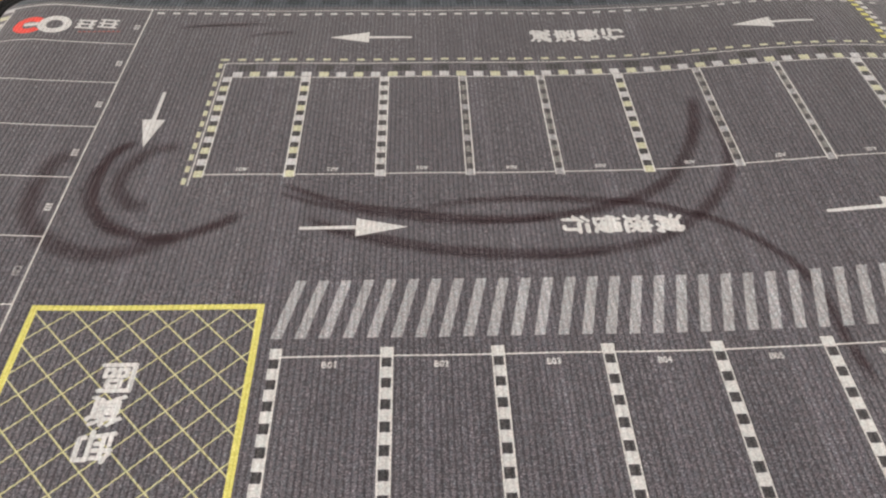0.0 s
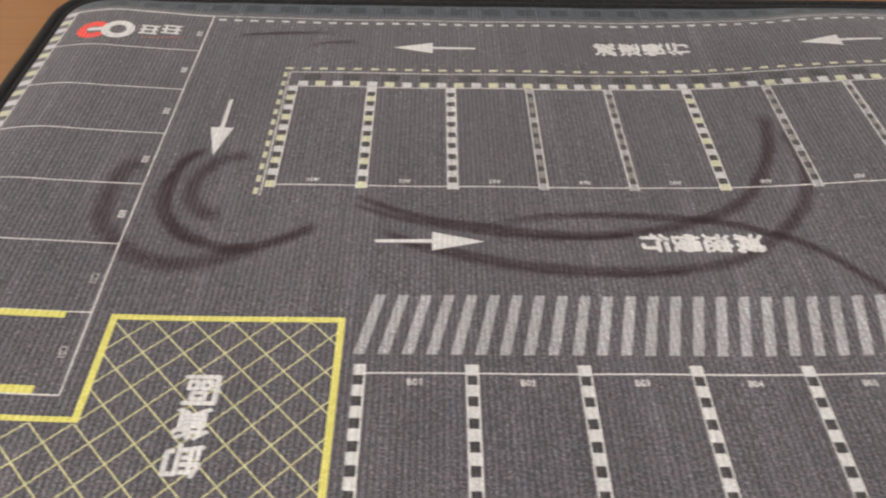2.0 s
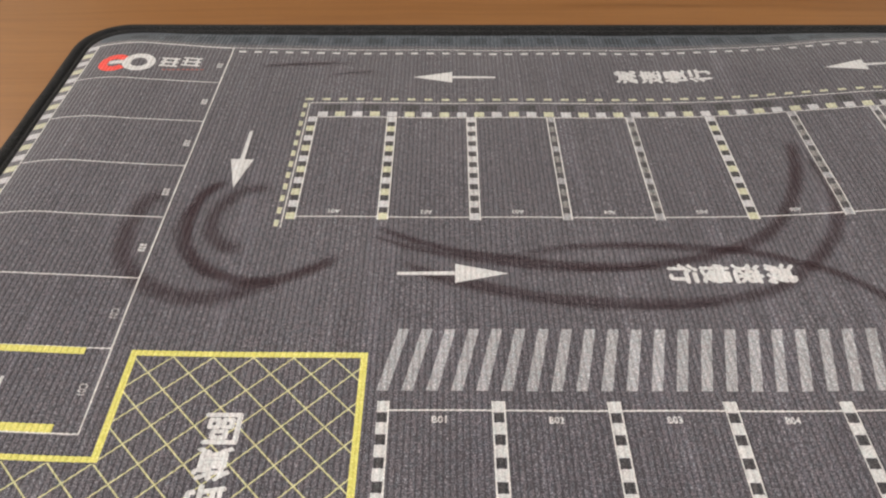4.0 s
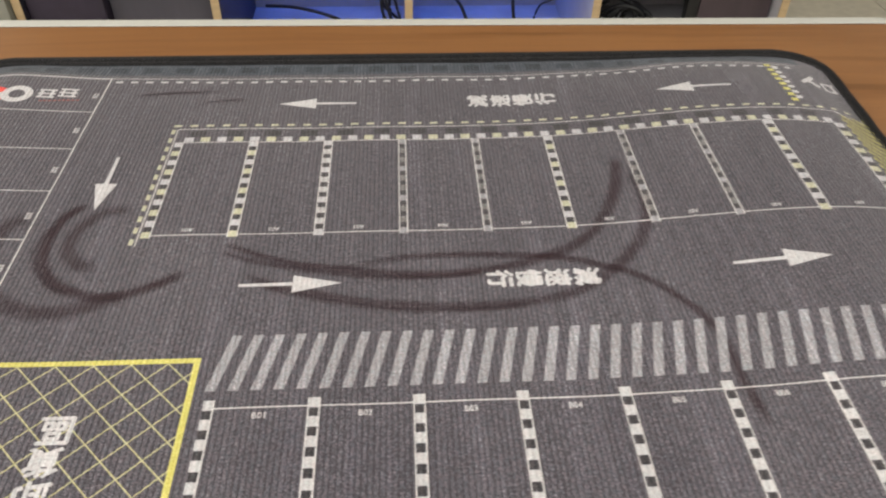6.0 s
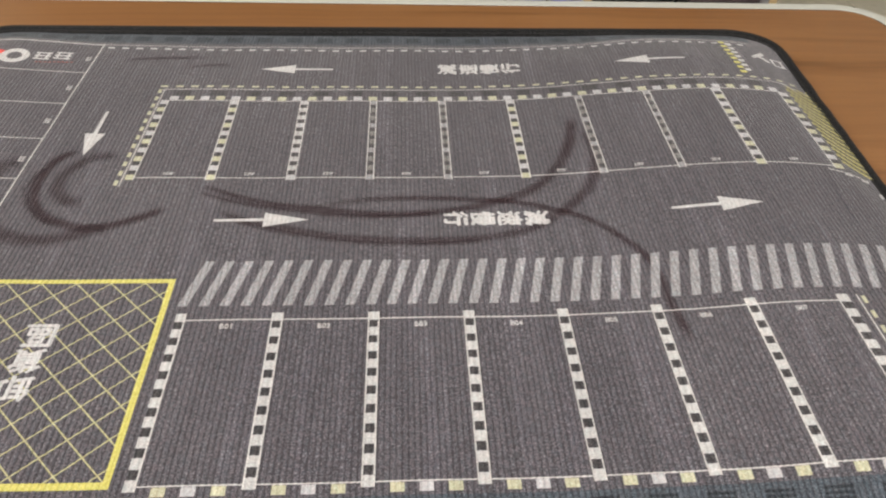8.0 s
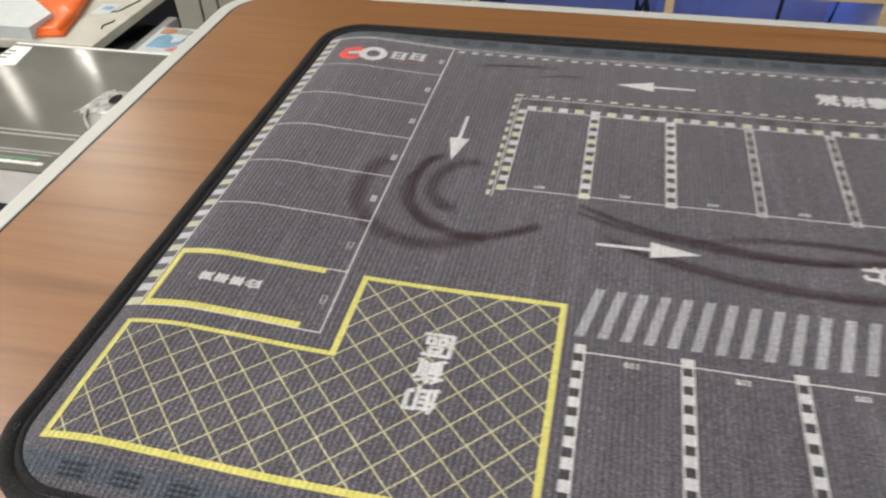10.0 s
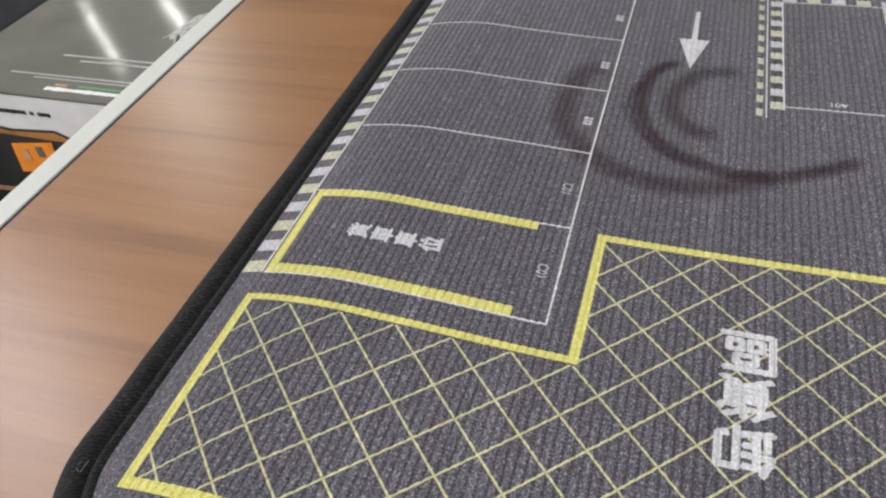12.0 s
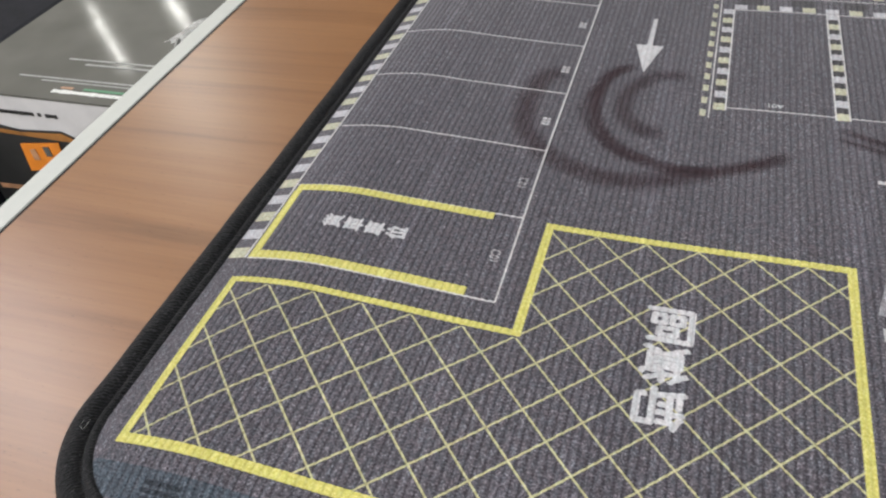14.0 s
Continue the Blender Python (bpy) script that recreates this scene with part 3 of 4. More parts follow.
def sheet(name, mask, material_used, label=""):
    f = quads[mask]
    ids, inv = np.unique(f, return_inverse=True)
    me = bpy.data.meshes.new(name)
    me.from_pydata(np.column_stack([GX.ravel()[ids], GY.ravel()[ids], GZ.ravel()[ids]]).tolist(), [], inv.reshape(f.shape).tolist())
    ob = finish(name, me, material_used, mat, True)
    return tagged(ob, label) if label else ob


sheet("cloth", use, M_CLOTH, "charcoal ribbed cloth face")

# backing sheet
bx, by = np.linspace(MX0 + 0.006, MX1 - 0.006, 60), np.linspace(MY0 + 0.006, MY1 - 0.006, 24)
BX, BY = np.meshgrid(bx, by)
BZ = np.maximum(lie(BX, BY) - 0.0022, 0.7502)
bi = np.arange(BX.size).reshape(BX.shape)
bq = np.stack([bi[:-1, :-1], bi[:-1, 1:], bi[1:, 1:], bi[1:, :-1]], -1)
ok = np.zeros(bq.shape[:2], bool)
ok[:] = True
k = 4
ok[:k, :k] = ok[:k, -k:] = ok[-k:, :k] = ok[-k:, -k:] = False
me = bpy.data.meshes.new("backing")
me.from_pydata(np.column_stack([BX.ravel(), BY.ravel(), BZ.ravel()]).tolist(), [], bq[ok].tolist())
finish("backing", me, M_RUBBER, mat, True)

# rolled black binding with a stitched cord on its inner side
profile = ((0.0016, 0.0002), (0.0002, 0.0014), (0.0, 0.0034), (0.0007, 0.0055), (0.0024, 0.0070), (0.0045, 0.0075), (0.0064, 0.0070), (0.0077, 0.0055),
           (0.0084, 0.0040), (0.0090, 0.0048), (0.0100, 0.0058), (0.0112, 0.0058), (0.0122, 0.0046), (0.0128, 0.0028), (0.0132, 0.0008))
base = [(x + float(drawn(x, y)), y) for x, y in dense(rounded(MX0, MX1, MY0, MY1, CORNERS, 16), 0.003)]
n = len(base)
tang = [Vector((base[(j + 1) % n][0] - base[j - 1][0], base[(j + 1) % n][1] - base[j - 1][1])).normalized() for j in range(n)]
run = [0.0]
for j in range(n):
    run.append(run[-1] + math.dist(base[j], base[(j + 1) % n]))
# the tape lies flatter and narrower along the pulled end
narrow = [1 - 0.42 * max(0.0, tang[j].y) ** 2 for j in range(n)]


def along(d, h, wobble):
    loop = []
    for j, (x, y) in enumerate(base):
        e = d * narrow[j]
        px, py = x - tang[j].y * e, y + tang[j].x * e
        wob = wobble * noise.noise((x * 40, y * 40, d * 30))
        raise_by = 0.5 * max(0.0, float(lie(px, py)) - 0.7535) * min(1, d / 0.0137)
        low = h if d < 0.0088 else h - (1 - narrow[j]) * 0.004
        loop.append((px + wob, py - wob, 0.7500 + low + raise_by + wob * 0.6 * (d > 0.001)))
    return loop


loops = [along(d, h, 0.0005) for d, h in profile]
across = [0.0]
for (d0, h0), (d1, h1) in zip(profile, profile[1:]):
    across.append(across[-1] + math.hypot(d1 - d0, h1 - h0))
me = bpy.data.meshes.new("edge_binding")
me.from_pydata([p for loop in loops for p in loop], [], [(k * n + j, k * n + (j + 1) % n, (k + 1) * n + (j + 1) % n, (k + 1) * n + j) for k in range(len(loops) - 1) for j in range(n)])
layer = me.uv_layers.new(name="UVMap")
for f in me.polygons:
    k, j = divmod(f.index, n)
    for li, (kk, jj) in zip(f.loop_indices, ((k, j), (k, j + 1), (k + 1, j + 1), (k + 1, j))):
        layer.data[li].uv = (run[jj], across[kk])
tagged(finish("edge_binding", me, M_BINDING, mat, True), "rolled black cloth edge binding")
part("stitch_seam", ring([along(d, h, 0.0) for d, h in ((0.0079, 0.0038), (0.0082, 0.0042), (0.0086, 0.0042), (0.0089, 0.0038))]), M_INK, mat, "black sewn seam", True)

# slate-blue border bands with unreadable dark blocks
for name, y0, y1, by0, by1 in (("border_band", 0.5345, 0.5555, 0.5395, 0.5485), ("border_band", 0.0820, 0.0945, 0.0850, 0.0915)):
    band = printed(name, [rect(-0.318, 0.355, y0, y1)], M_BAND, mat, 0.00004, "slate-blue printed border strip")
    for j in range(24):
        x = -0.296 + 0.0262 * j
        printed("border_block", [rect(x, x + 0.0135, by0 + f * (by1 - by0), by0 + (f + 0.24) * (by1 - by0)) for f in (0.0, 0.37, 0.74)], M_BANDINK, band, 0.00009)

# tyre marks
MARKS = [
    (0.0120, 0.50, ((-0.2162, 0.3523), (-0.2255, 0.3482), (-0.2295, 0.3353), (-0.2302, 0.3185), (-0.2280, 0.3026), (-0.2208, 0.2900), (-0.2084, 0.2788), (-0.1949, 0.2725), (-0.1828, 0.2704), (-0.1714, 0.2709), (-0.1593, 0.2749), (-0.1500, 0.2796), (-0.1403, 0.2828))),
    (0.0078, 0.72, ((-0.1838, 0.3662), (-0.1921, 0.3588), (-0.1973, 0.3470), (-0.1987, 0.3318), (-0.1967, 0.3153), (-0.1906, 0.3019), (-0.1796, 0.2913), (-0.1676, 0.2851), (-0.1550, 0.2821), (-0.1433, 0.2828), (-0.1321, 0.2870), (-0.1212, 0.2936), (-0.1100, 0.3010))),
    (0.0070, 0.30, ((-0.2006, 0.3440), (-0.2030, 0.3300), (-0.2020, 0.3152), (-0.1950, 0.3010), (-0.1850, 0.2905), (-0.1750, 0.2850))),
    (0.0100, 0.48, ((-0.1557, 0.3615), (-0.1688, 0.3597), (-0.1774, 0.3530), (-0.1831, 0.3425), (-0.1855, 0.3299), (-0.1828, 0.3180), (-0.1751, 0.3098), (-0.1630, 0.3060))),
    (0.0062, 0.62, ((-0.0902, 0.3256), (-0.0763, 0.3183), (-0.0596, 0.3111), (-0.0402, 0.3053), (-0.0181, 0.3015), (0.0007, 0.2982), (0.0194, 0.2957), (0.0412, 0.2948), (0.0632, 0.2967), (0.0825, 0.3003), (0.1026, 0.3070), (0.1200, 0.3146), (0.1353, 0.3256), (0.1484, 0.3433), (0.1589, 0.3646), (0.1651, 0.3845), (0.1683, 0.4060))),
    (0.0062, 0.54, ((-0.0930, 0.3193), (-0.0787, 0.3126), (-0.0623, 0.3068), (-0.0430, 0.3016), (-0.0241, 0.2978), (-0.0023, 0.2941), (0.0194, 0.2926), (0.0411, 0.2926), (0.0640, 0.2945))),
    (0.0074, 0.62, ((-0.0242, 0.2992), (-0.0057, 0.3051), (0.0133, 0.3095), (0.0357, 0.3111), (0.0581, 0.3113), (0.0805, 0.3102), (0.1060, 0.3079), (0.1244, 0.3032), (0.1390, 0.2971), (0.1531, 0.2904), (0.1660, 0.2803), (0.1770, 0.2660), (0.1850, 0.2533), (0.1900, 0.2377), (0.1914, 0.2213), (0.1920, 0.2050), (0.1950, 0.1780))),
    (0.0066, 0.56, ((-0.0750, 0.2974), (-0.0604, 0.2906), (-0.0415, 0.2837), (-0.0230, 0.2784), (-0.0049, 0.2737), (0.0130, 0.2712), (0.0338, 0.2693), (0.0547, 0.2684), (0.0756, 0.2687), (0.0940, 0.2706), (0.1097, 0.2743), (0.1265, 0.2817), (0.1410, 0.2920), (0.1551, 0.3050), (0.1659, 0.3190), (0.1726, 0.3336), (0.1773, 0.3518), (0.1781, 0.3720), (0.1760, 0.3880))),
    (0.0064, 0.46, ((-0.0695, 0.2908), (-0.0536, 0.2840), (-0.0350, 0.2777), (-0.0138, 0.2720), (0.0071, 0.2679), (0.0278, 0.2657), (0.0455, 0.2654), (0.0663, 0.2653), (0.0900, 0.2670))),
    (0.0042, 0.62, ((-0.190, 0.5025), (-0.164, 0.506), (-0.120, 0.509))),
    (0.0040, 0.55, ((-0.137, 0.490), (-0.120, 0.495), (-0.100, 0.497))),
]
for lift, (broad, depth, pts) in zip((0.00002 + 0.000004 * k for k in range(14)), MARKS):
    p = [Vector(q) for q in pts]
    p = [2 * p[0] - p[1]] + p + [2 * p[-1] - p[-2]]
    line = []
    for j in range(1, len(p) - 2):
        a, b, c, d = p[j - 1:j + 3]
        for s in range(6):
            t = s / 6
            line.append(0.5 * (2 * b + (c - a) * t + (2 * a - 5 * b + 4 * c - d) * t**2 + (3 * b - a - 3 * c + d) * t**3))
    line.append(p[-2])
    quadsm, n = [], len(line)
    sides, wide = [], broad > 0.0075
    for j, q in enumerate(line):
        width = broad * (1.22 if wide else 0.84 + 0.8 * j / n * (pts[-1][1] > 0.3) + 0.16 * (len(pts) > 9))
        w = (line[min(j + 1, n - 1)] - line[max(j - 1, 0)]).normalized()
        e = depth * 1.2 * min(1, 0.12 + j / 20 if pts[0][0] == -0.0242 else 0.25 + j / 4, 0.15 + (n - 1 - j) / 3)
        sides.append([(q.x - w.y * s * width, q.y + w.x * s * width, 0.5 + s, e) for s in (-0.5, -0.2, 0.2, 0.5)])
    for a, b in zip(sides, sides[1:]):
        for s in range(3):
            quadsm.append([a[s], b[s], b[s + 1], a[s + 1]])
    printed("tyre_mark", quadsm, M_MARK, mat, lift, "rubbed brown-black tyre mark print", True)

# yellow loading area
W = 0.0032
ax0, ax1, ax2, ay0, ay1, ay2 = -0.3145, -0.2022, -0.0888, 0.1012, 0.1775, 0.2355
outline = [rect(ax0, ax2, ay0 - 0.0005, ay0 + W), rect(ax0, ax0 + W, ay0 + W, ay1), rect(ax0 + W, ax1 + W, ay1 - 0.0025, ay1 + 0.0003), rect(ax1, ax1 + W, ay1 + 0.0003, ay2), rect(ax1 + W, ax2, ay2 - W, ay2), rect(ax2 - W, ax2, ay0 + W, ay2 - W)]
loading = printed("loading_area", outline, M_YELLOW, mat, 0.00008, "thick yellow outline of a hatched loading area")
HATCH, PHASE = 0.01915, {1: 0.4004, -1: -0.3605}
for sgn in (1, -1):
    for j in range(-32, 16):
        x = HATCH * (j + PHASE[sgn]) + sgn * (ay0 + W)
        for r in ((ax0 + W, ax2 - W, ay0 + W, ay1 - W), (ax1 + W, ax2 - W, ay1 - W, ay2 - W)):
            s = bar(x - 0.2 * sgn, ay0 + W - 0.2, x + 0.2 * sgn, ay0 + W + 0.2, 0.0007)
            q = clip(clip(s, 0, r[0], r[1]), 1, r[2], r[3])
            if q:
                printed("hatch_line", [q], M_THINY, loading, 0.00006)


# writing
def glyphs(body):
    """Flat triangles of a text in Blender's own font, in a box one unit wide and high."""
    cu = bpy.data.curves.new("writing", "FONT")
    cu.body, cu.resolution_u = body, 3
    ob = new("writing", cu)
    bpy.context.view_layer.update()
    me = bpy.data.meshes.new_from_object(ob.evaluated_get(bpy.context.evaluated_depsgraph_get()))
    me.calc_loop_triangles()
    v = np.array([p.co[:2] for p in me.vertices])
    tris = [[tuple(v[k]) for k in t.vertices] for t in me.loop_triangles]
    bpy.data.objects.remove(ob)
    bpy.data.meshes.remove(me)
    lo, hi = v.min(0), v.max(0)
    return [[tuple((np.array(p) - lo) / (hi - lo)) for p in t] for t in tris]


def write(name, body, x, y, w, h, turn, mat_used, parent=mat, bold=0.0, label=""):
    """Writes with its middle at x, y; w and h along and across its own lines."""
    a = radians(turn)
    c, s = math.cos(a), math.sin(a)
    polys = []
    shape = glyphs(body)
    for t in shape:
        polys.append([(x + (u - 0.5) * w * c - (v - 0.5) * h * s, y + (u - 0.5) * w * s + (v - 0.5) * h * c) for u, v in t])
    ob = printed(name, polys, mat_used, parent, 0.00010, label)
    # the heavy face is the same outline struck again beside itself
    for k, (ox, oy) in enumerate(((-1, 0), (1, 0), (0, -1), (0, 1)) if bold else ()):
        printed("stroke", [[(px + ox * bold * h, py + oy * bold * h) for px, py in p] for p in polys], mat_used, ob, 0.00011 + 0.00001 * k)
    return ob


def column(name, body, x, y, dx, dy, w, h, turn, mat_used, label, heavy=0.030):
    """Characters one under another along dx, dy, all turned alike."""
    first = None
    for j, ch in enumerate(body):
        ob = write(name if first is None else "character", ch, x + dx * j, y + dy * j, w, h, turn, mat_used, first or mat, heavy, label if first is None else "")
        first = first or ob


column("road_text", "減速慢行", 0.1268, 0.2895, -0.0172, 0, 0.0135, 0.0150, -90, M_WHITE, "white printed slow-down lettering on the lane", 0.046)
column("road_text", "減速慢行", 0.0790, 0.4898, 0.0176, 0, 0.0165, 0.0150, 90, M_WHITE, "white printed slow-down lettering on the lane", 0.046)
column("bay_text", "貨車車位", -0.2868, 0.2138, 0.0093, 0, 0.0072, 0.0080, 90, M_WHITE, "white printed truck bay lettering", 0.045)
column("area_text", "卸貨區", -0.1500, 0.1575, 0, 0.0175, 0.0156, 0.0152, 180, M_WHITE, "white printed loading area lettering", 0.034)
entry = write("entry_text", "入", 0.3485, 0.5020, 0.0175, 0.0135, 90, M_WHITE, bold=0.13, label="white printed entry lettering")
write("character", "口", 0.3652, 0.4975, 0.0130, 0.0105, 90, M_WHITE, entry, 0.03)


# arrows
def arrow(x, y, turn, tail=0.031, head=0.0285, half=0.0072):
    a = radians(turn)
    c, s = math.cos(a), math.sin(a)
    move = lambda pts: [(x + u * c - v * s, y + u * s + v * c) for u, v in pts]
    printed("arrow", [move([(-head, -half), (0, 0), (-head, half)]), move([(-head - tail, -0.0011), (-head, -0.0014), (-head, 0.0014), (-head - tail, 0.0011)])], M_WHITE, mat, 0.00009, "white printed lane arrow")


arrow(-0.0755, 0.4895, 180)
arrow(0.2190, 0.4895, 180)
arrow(-0.0180, 0.2895, 0)
arrow(0.2738, 0.2918, 0)
arrow(-0.1795, 0.3605, -90)

# zebra crossing
for j in range(36):
    x = -0.0835 + 0.01153 * j
    printed("crosswalk_bar", [[(x, 0.2135), (x + 0.0053, 0.2135), (x + 0.0140, 0.2508), (x + 0.0087, 0.2508)]], M_GREY, mat, 0.00007, "grey worn crosswalk stripe")


# bays
def divider(x, y_top, y_low, style, parent, left=True, right=True, width=0.0062, first=0):
    """A bay divider: light and dark blocks between two thin side lines."""
    sides = M_LINE
    e = 0.0007
    lines = ([rect(x - width / 2, x - width / 2 + e, y_low, y_top)] if left else []) + ([rect(x + width / 2 - e, x + width / 2, y_low, y_top)] if right else [])
    ob = printed("bay_divider", lines, sides, parent, 0.00007, {"white": "white chequered bay divider print", "yellow": "white and yellow chequered bay divider print", "faded": "faded grey chequered bay divider print", "worn": "worn white chequered bay divider print"}[style])
    count = 10
    step = (y_top - y_low) / (count - 0.47)
    for j in range(count):
        y1 = y_top - j * step
        m = M_CREAM
        if style == "yellow":
            m = M_BLOCK if (j + first) % 2 == 0 else M_PALE
        if style == "worn":
            m = M_WORN if j % 3 else M_BLOCK
        if style == "faded":
            m = M_FADED if (j + first) % 3 else M_GREY
        printed("light_block", [rect(x - width / 2 + e, x + width / 2 - e, y1 - step * 0.53, y1)], m, ob, 0.00008)
        if j < count - 1:
            printed("dark_block", [rect(x - width / 2 + 0.0011, x + width / 2 - 0.0011, y1 - step * 0.96, y1 - step * 0.57)], M_DIM if style in ("faded", "worn") else M_DARK, ob, 0.00006)
    return ob


AP = 0.05345
AX = [-0.1415 + AP * j for j in range(8)] + [0.2875, 0.3440]
A_STYLE = ["yellow", "yellow", "worn", "faded", "faded", "yellow", "faded", "faded", "yellow", "yellow"]
for j, x in enumerate(AX):
    divider(x, 0.4379, 0.3328, A_STYLE[j], mat, left=j > 0, right=j < 9, width=0.0057 if A_STYLE[j] == "faded" else (0.0066, 0.0073, 0.0084)[max(0, j - 7)])
printed("bay_line", [rect(AX[0], AX[9], 0.3348, 0.3356)], M_LINE, mat, 0.00006, "thin white printed bay line")
kerb = printed("kerb_line", [rect(AX[0], AX[9], 0.4372, 0.4380)], M_LINE, mat, 0.00006, "thin white printed line under the kerb blocks")
for j in range(18):
    x = AX[0] + 0.006 + 0.02672 * j
    printed("dark_block", [rect(x, x + 0.012, 0.4450, 0.4525)], M_DARK, kerb, 0.00006)
for j in range(41):
    x = -0.1352 + 0.0118 * j
    printed("light_block", [rect(x - 0.0033, x + 0.0033, 0.4384, 0.4440)], M_PALE if j % 2 else M_BLOCK, kerb, 0.00009)
for j in range(9):
    write("bay_label", "A%02d" % (j + 1), AX[j] + AP * 0.47, 0.3398, 0.0066, 0.0032, 180, M_WORN, bold=0.05, label="small white bay number")

BP = 0.0525
BX_ = [-0.0800 + BP * j for j in range(8)]
for j, x in enumerate(BX_):
    divider(x, 0.2078, 0.0990, "white", mat, left=j > 0, right=j < 7, width=0.0062 if j < 7 else 0.0074)
printed("bay_line", [rect(BX_[0] + 0.003, BX_[7], 0.2024, 0.2032)], M_LINE, mat, 0.00006, "thin white printed bay line")
low = printed("bay_line", [rect(BX_[0], BX_[7], 0.1012, 0.1019)], M_LINE, mat, 0.00006, "thin white printed bay line")
for j in range(1, 28):
    if j % 4:
        x = BX_[0] + BP / 4 * j
        printed("light_block", [rect(x - 0.0032, x + 0.0032, 0.0962, 0.1010)], M_PALE if j % 2 else M_BLOCK, low, 0.00009)
for j in range(7):
    write("bay_label", "B%02d" % (j + 1), BX_[j] + BP * 0.49, 0.1978, 0.0064, 0.0034, 0, M_WORN, bold=0.05, label="small white bay number")

CX0, CX1, CY0, CP = -0.3140, -0.2128, 0.1885, 0.0486
printed("bay_line", [[(CX1 + 0.0008, CY0), (CX1 + 0.0016, CY0), (CX1 + 0.0004, CY0 + 2 * CP), (CX1 - 0.0004, CY0 + 2 * CP)], rect(CX1 - 0.0004, CX1 + 0.0004, CY0 + 2 * CP, CY0 + 7 * CP)], M_LINE, mat, 0.00006, "thin white printed bay line")
printed("bay_line", [rect(CX0 - 0.0014, CX0 - 0.0006, CY0, CY0 + 7 * CP)], M_LINE, mat, 0.00006, "thin white printed bay line")
for j in range(8):
    y = CY0 + CP * j - (0, 0.001, 0.0022, 0.0022, 0.0022, 0.0024, 0.0020, 0.0008)[j]
    printed("bay_line", [rect(CX0, CX1 + 0.0012 * max(0, 1 - j / 2), y - 0.0004, y + 0.0004)], M_LINE, mat, 0.00006, "thin white printed bay line")
    if j < 7:
        ly = (0.2121, 0.2584, 0.3065, 0.3545, 0.4041, 0.4525, 0.5015)[j]
        if j < 2:
            write("bay_label", "C01", CX1 - 0.0050, ly, 0.0064, 0.0038, -90, M_WORN, label="small white bay number")
        else:
            printed("bay_label", [rect(CX1 - 0.0070, CX1 - 0.0032, ly - 0.0030 + 0.0022 * k, ly - 0.0014 + 0.0022 * k) for k in range(3)], M_WORN, mat, 0.00010, "small unreadable white bay number")
for j in range(30):
    y = 0.1885 + 0.01155 * j
    printed("edge_block", [rect(-0.3235, -0.3156, y, y + 0.0060)], M_BLOCK if j % 2 else M_PALE, mat, 0.00008)
printed("truck_bay", [rect(-0.3134, -0.2240, 0.2322, 0.2362), rect(-0.3138, -0.3103, 0.1931, 0.2322), rect(-0.3138, -0.2235, 0.1888, 0.1931)], M_YELLOW, mat, 0.00009, "yellow outline of the truck bay")


# dashed lane edges with a thin line beside the dashes
def dashes(along, n, step, size, w, m, horizontal, line):
    ob = printed("dashed_line", [line], M_LINE, mat, 0.00006, "thin line with a row of pale dashes")
    for j in range(n):
        p = along[0] + step * j
        printed("dash", [rect(p, p + size, along[1] - w / 2, along[1] + w / 2) if horizontal else rect(along[1] - w / 2, along[1] + w / 2, p, p + size)], m, ob, 0.00008)


dashes((-0.2085, 0.5235), 47, 0.01185, 0.0056, 0.0024, M_CREAM, True, rect(-0.320, 0.347, 0.5285, 0.5292))
dashes((-0.1495, 0.4597), 44, 0.01185, 0.0056, 0.0024, M_PALE, True, rect(-0.1455, 0.357, 0.4548, 0.4555))
dashes((0.3265, -0.1485), 12, 0.01115, 0.0056, 0.0026, M_PALE, False, rect(-0.1460, -0.1453, 0.3255, 0.4548))
dashes((0.1000, 0.2990), 10, 0.0112, 0.0056, 0.0024, M_PALE, False, rect(0.2955, 0.2962, 0.1, 0.2078))

# chequered gate bar
gate = printed("gate_bar", [rect(0.3195, 0.3250, 0.4660 + 0.0082 * j, 0.4701 + 0.0082 * j) for j in range(8)], M_YELLOW, mat, 0.00008, "yellow and white chequered entry bar")
for j in range(7):
    printed("light_block", [rect(0.3250, 0.3300, 0.4701 + 0.0082 * j, 0.4742 + 0.0082 * j)], M_WHITE, gate, 0.00008)

# dashes that turn along the pulled end
for x, y in ((0.3450, 0.3268), (0.3562, 0.3232)):
    printed("dash", [bar(x, y, x + 0.0048, y - 0.0014, 0.0022)], M_CREAM, mat, 0.00008)
for j in range(8):
    y = 0.3045 - 0.0117 * j
    printed("dash", [rect(0.3622, 0.3640, y, y + 0.0050)], M_CREAM, mat, 0.00008)

# yellow hatched strip
strip = printed("hatched_strip", [bar(0.3340, 0.3310, 0.3500, 0.3274, 0.0009), bar(0.3500, 0.3274, 0.3620, 0.3235, 0.0008), bar(0.3490, 0.4545, 0.3735, 0.4470, 0.0008)], M_LINE, mat, 0.00006, "ochre diagonal stripes along the mat's end")
printed("hatch_ground", [[(0.3502, 0.3420), (0.3650, 0.3290), (0.3722, 0.3285), (0.3722, 0.4470), (0.3520, 0.4500)]], M_OLIVE, strip, 0.00006, "dark olive print under the stripes")
for j in range(16):
    y = 0.3442 + 0.0085 * j
    q = clip(bar(0.3498, y, 0.3732, y - 0.0210, 0.0028), 0, 0.3500, 0.3730)
    q = clip(q, 1, 0.3285, 0.4520)
    if q:
        printed("hatch_line", [q], M_OCHRE, strip, 0.00014)


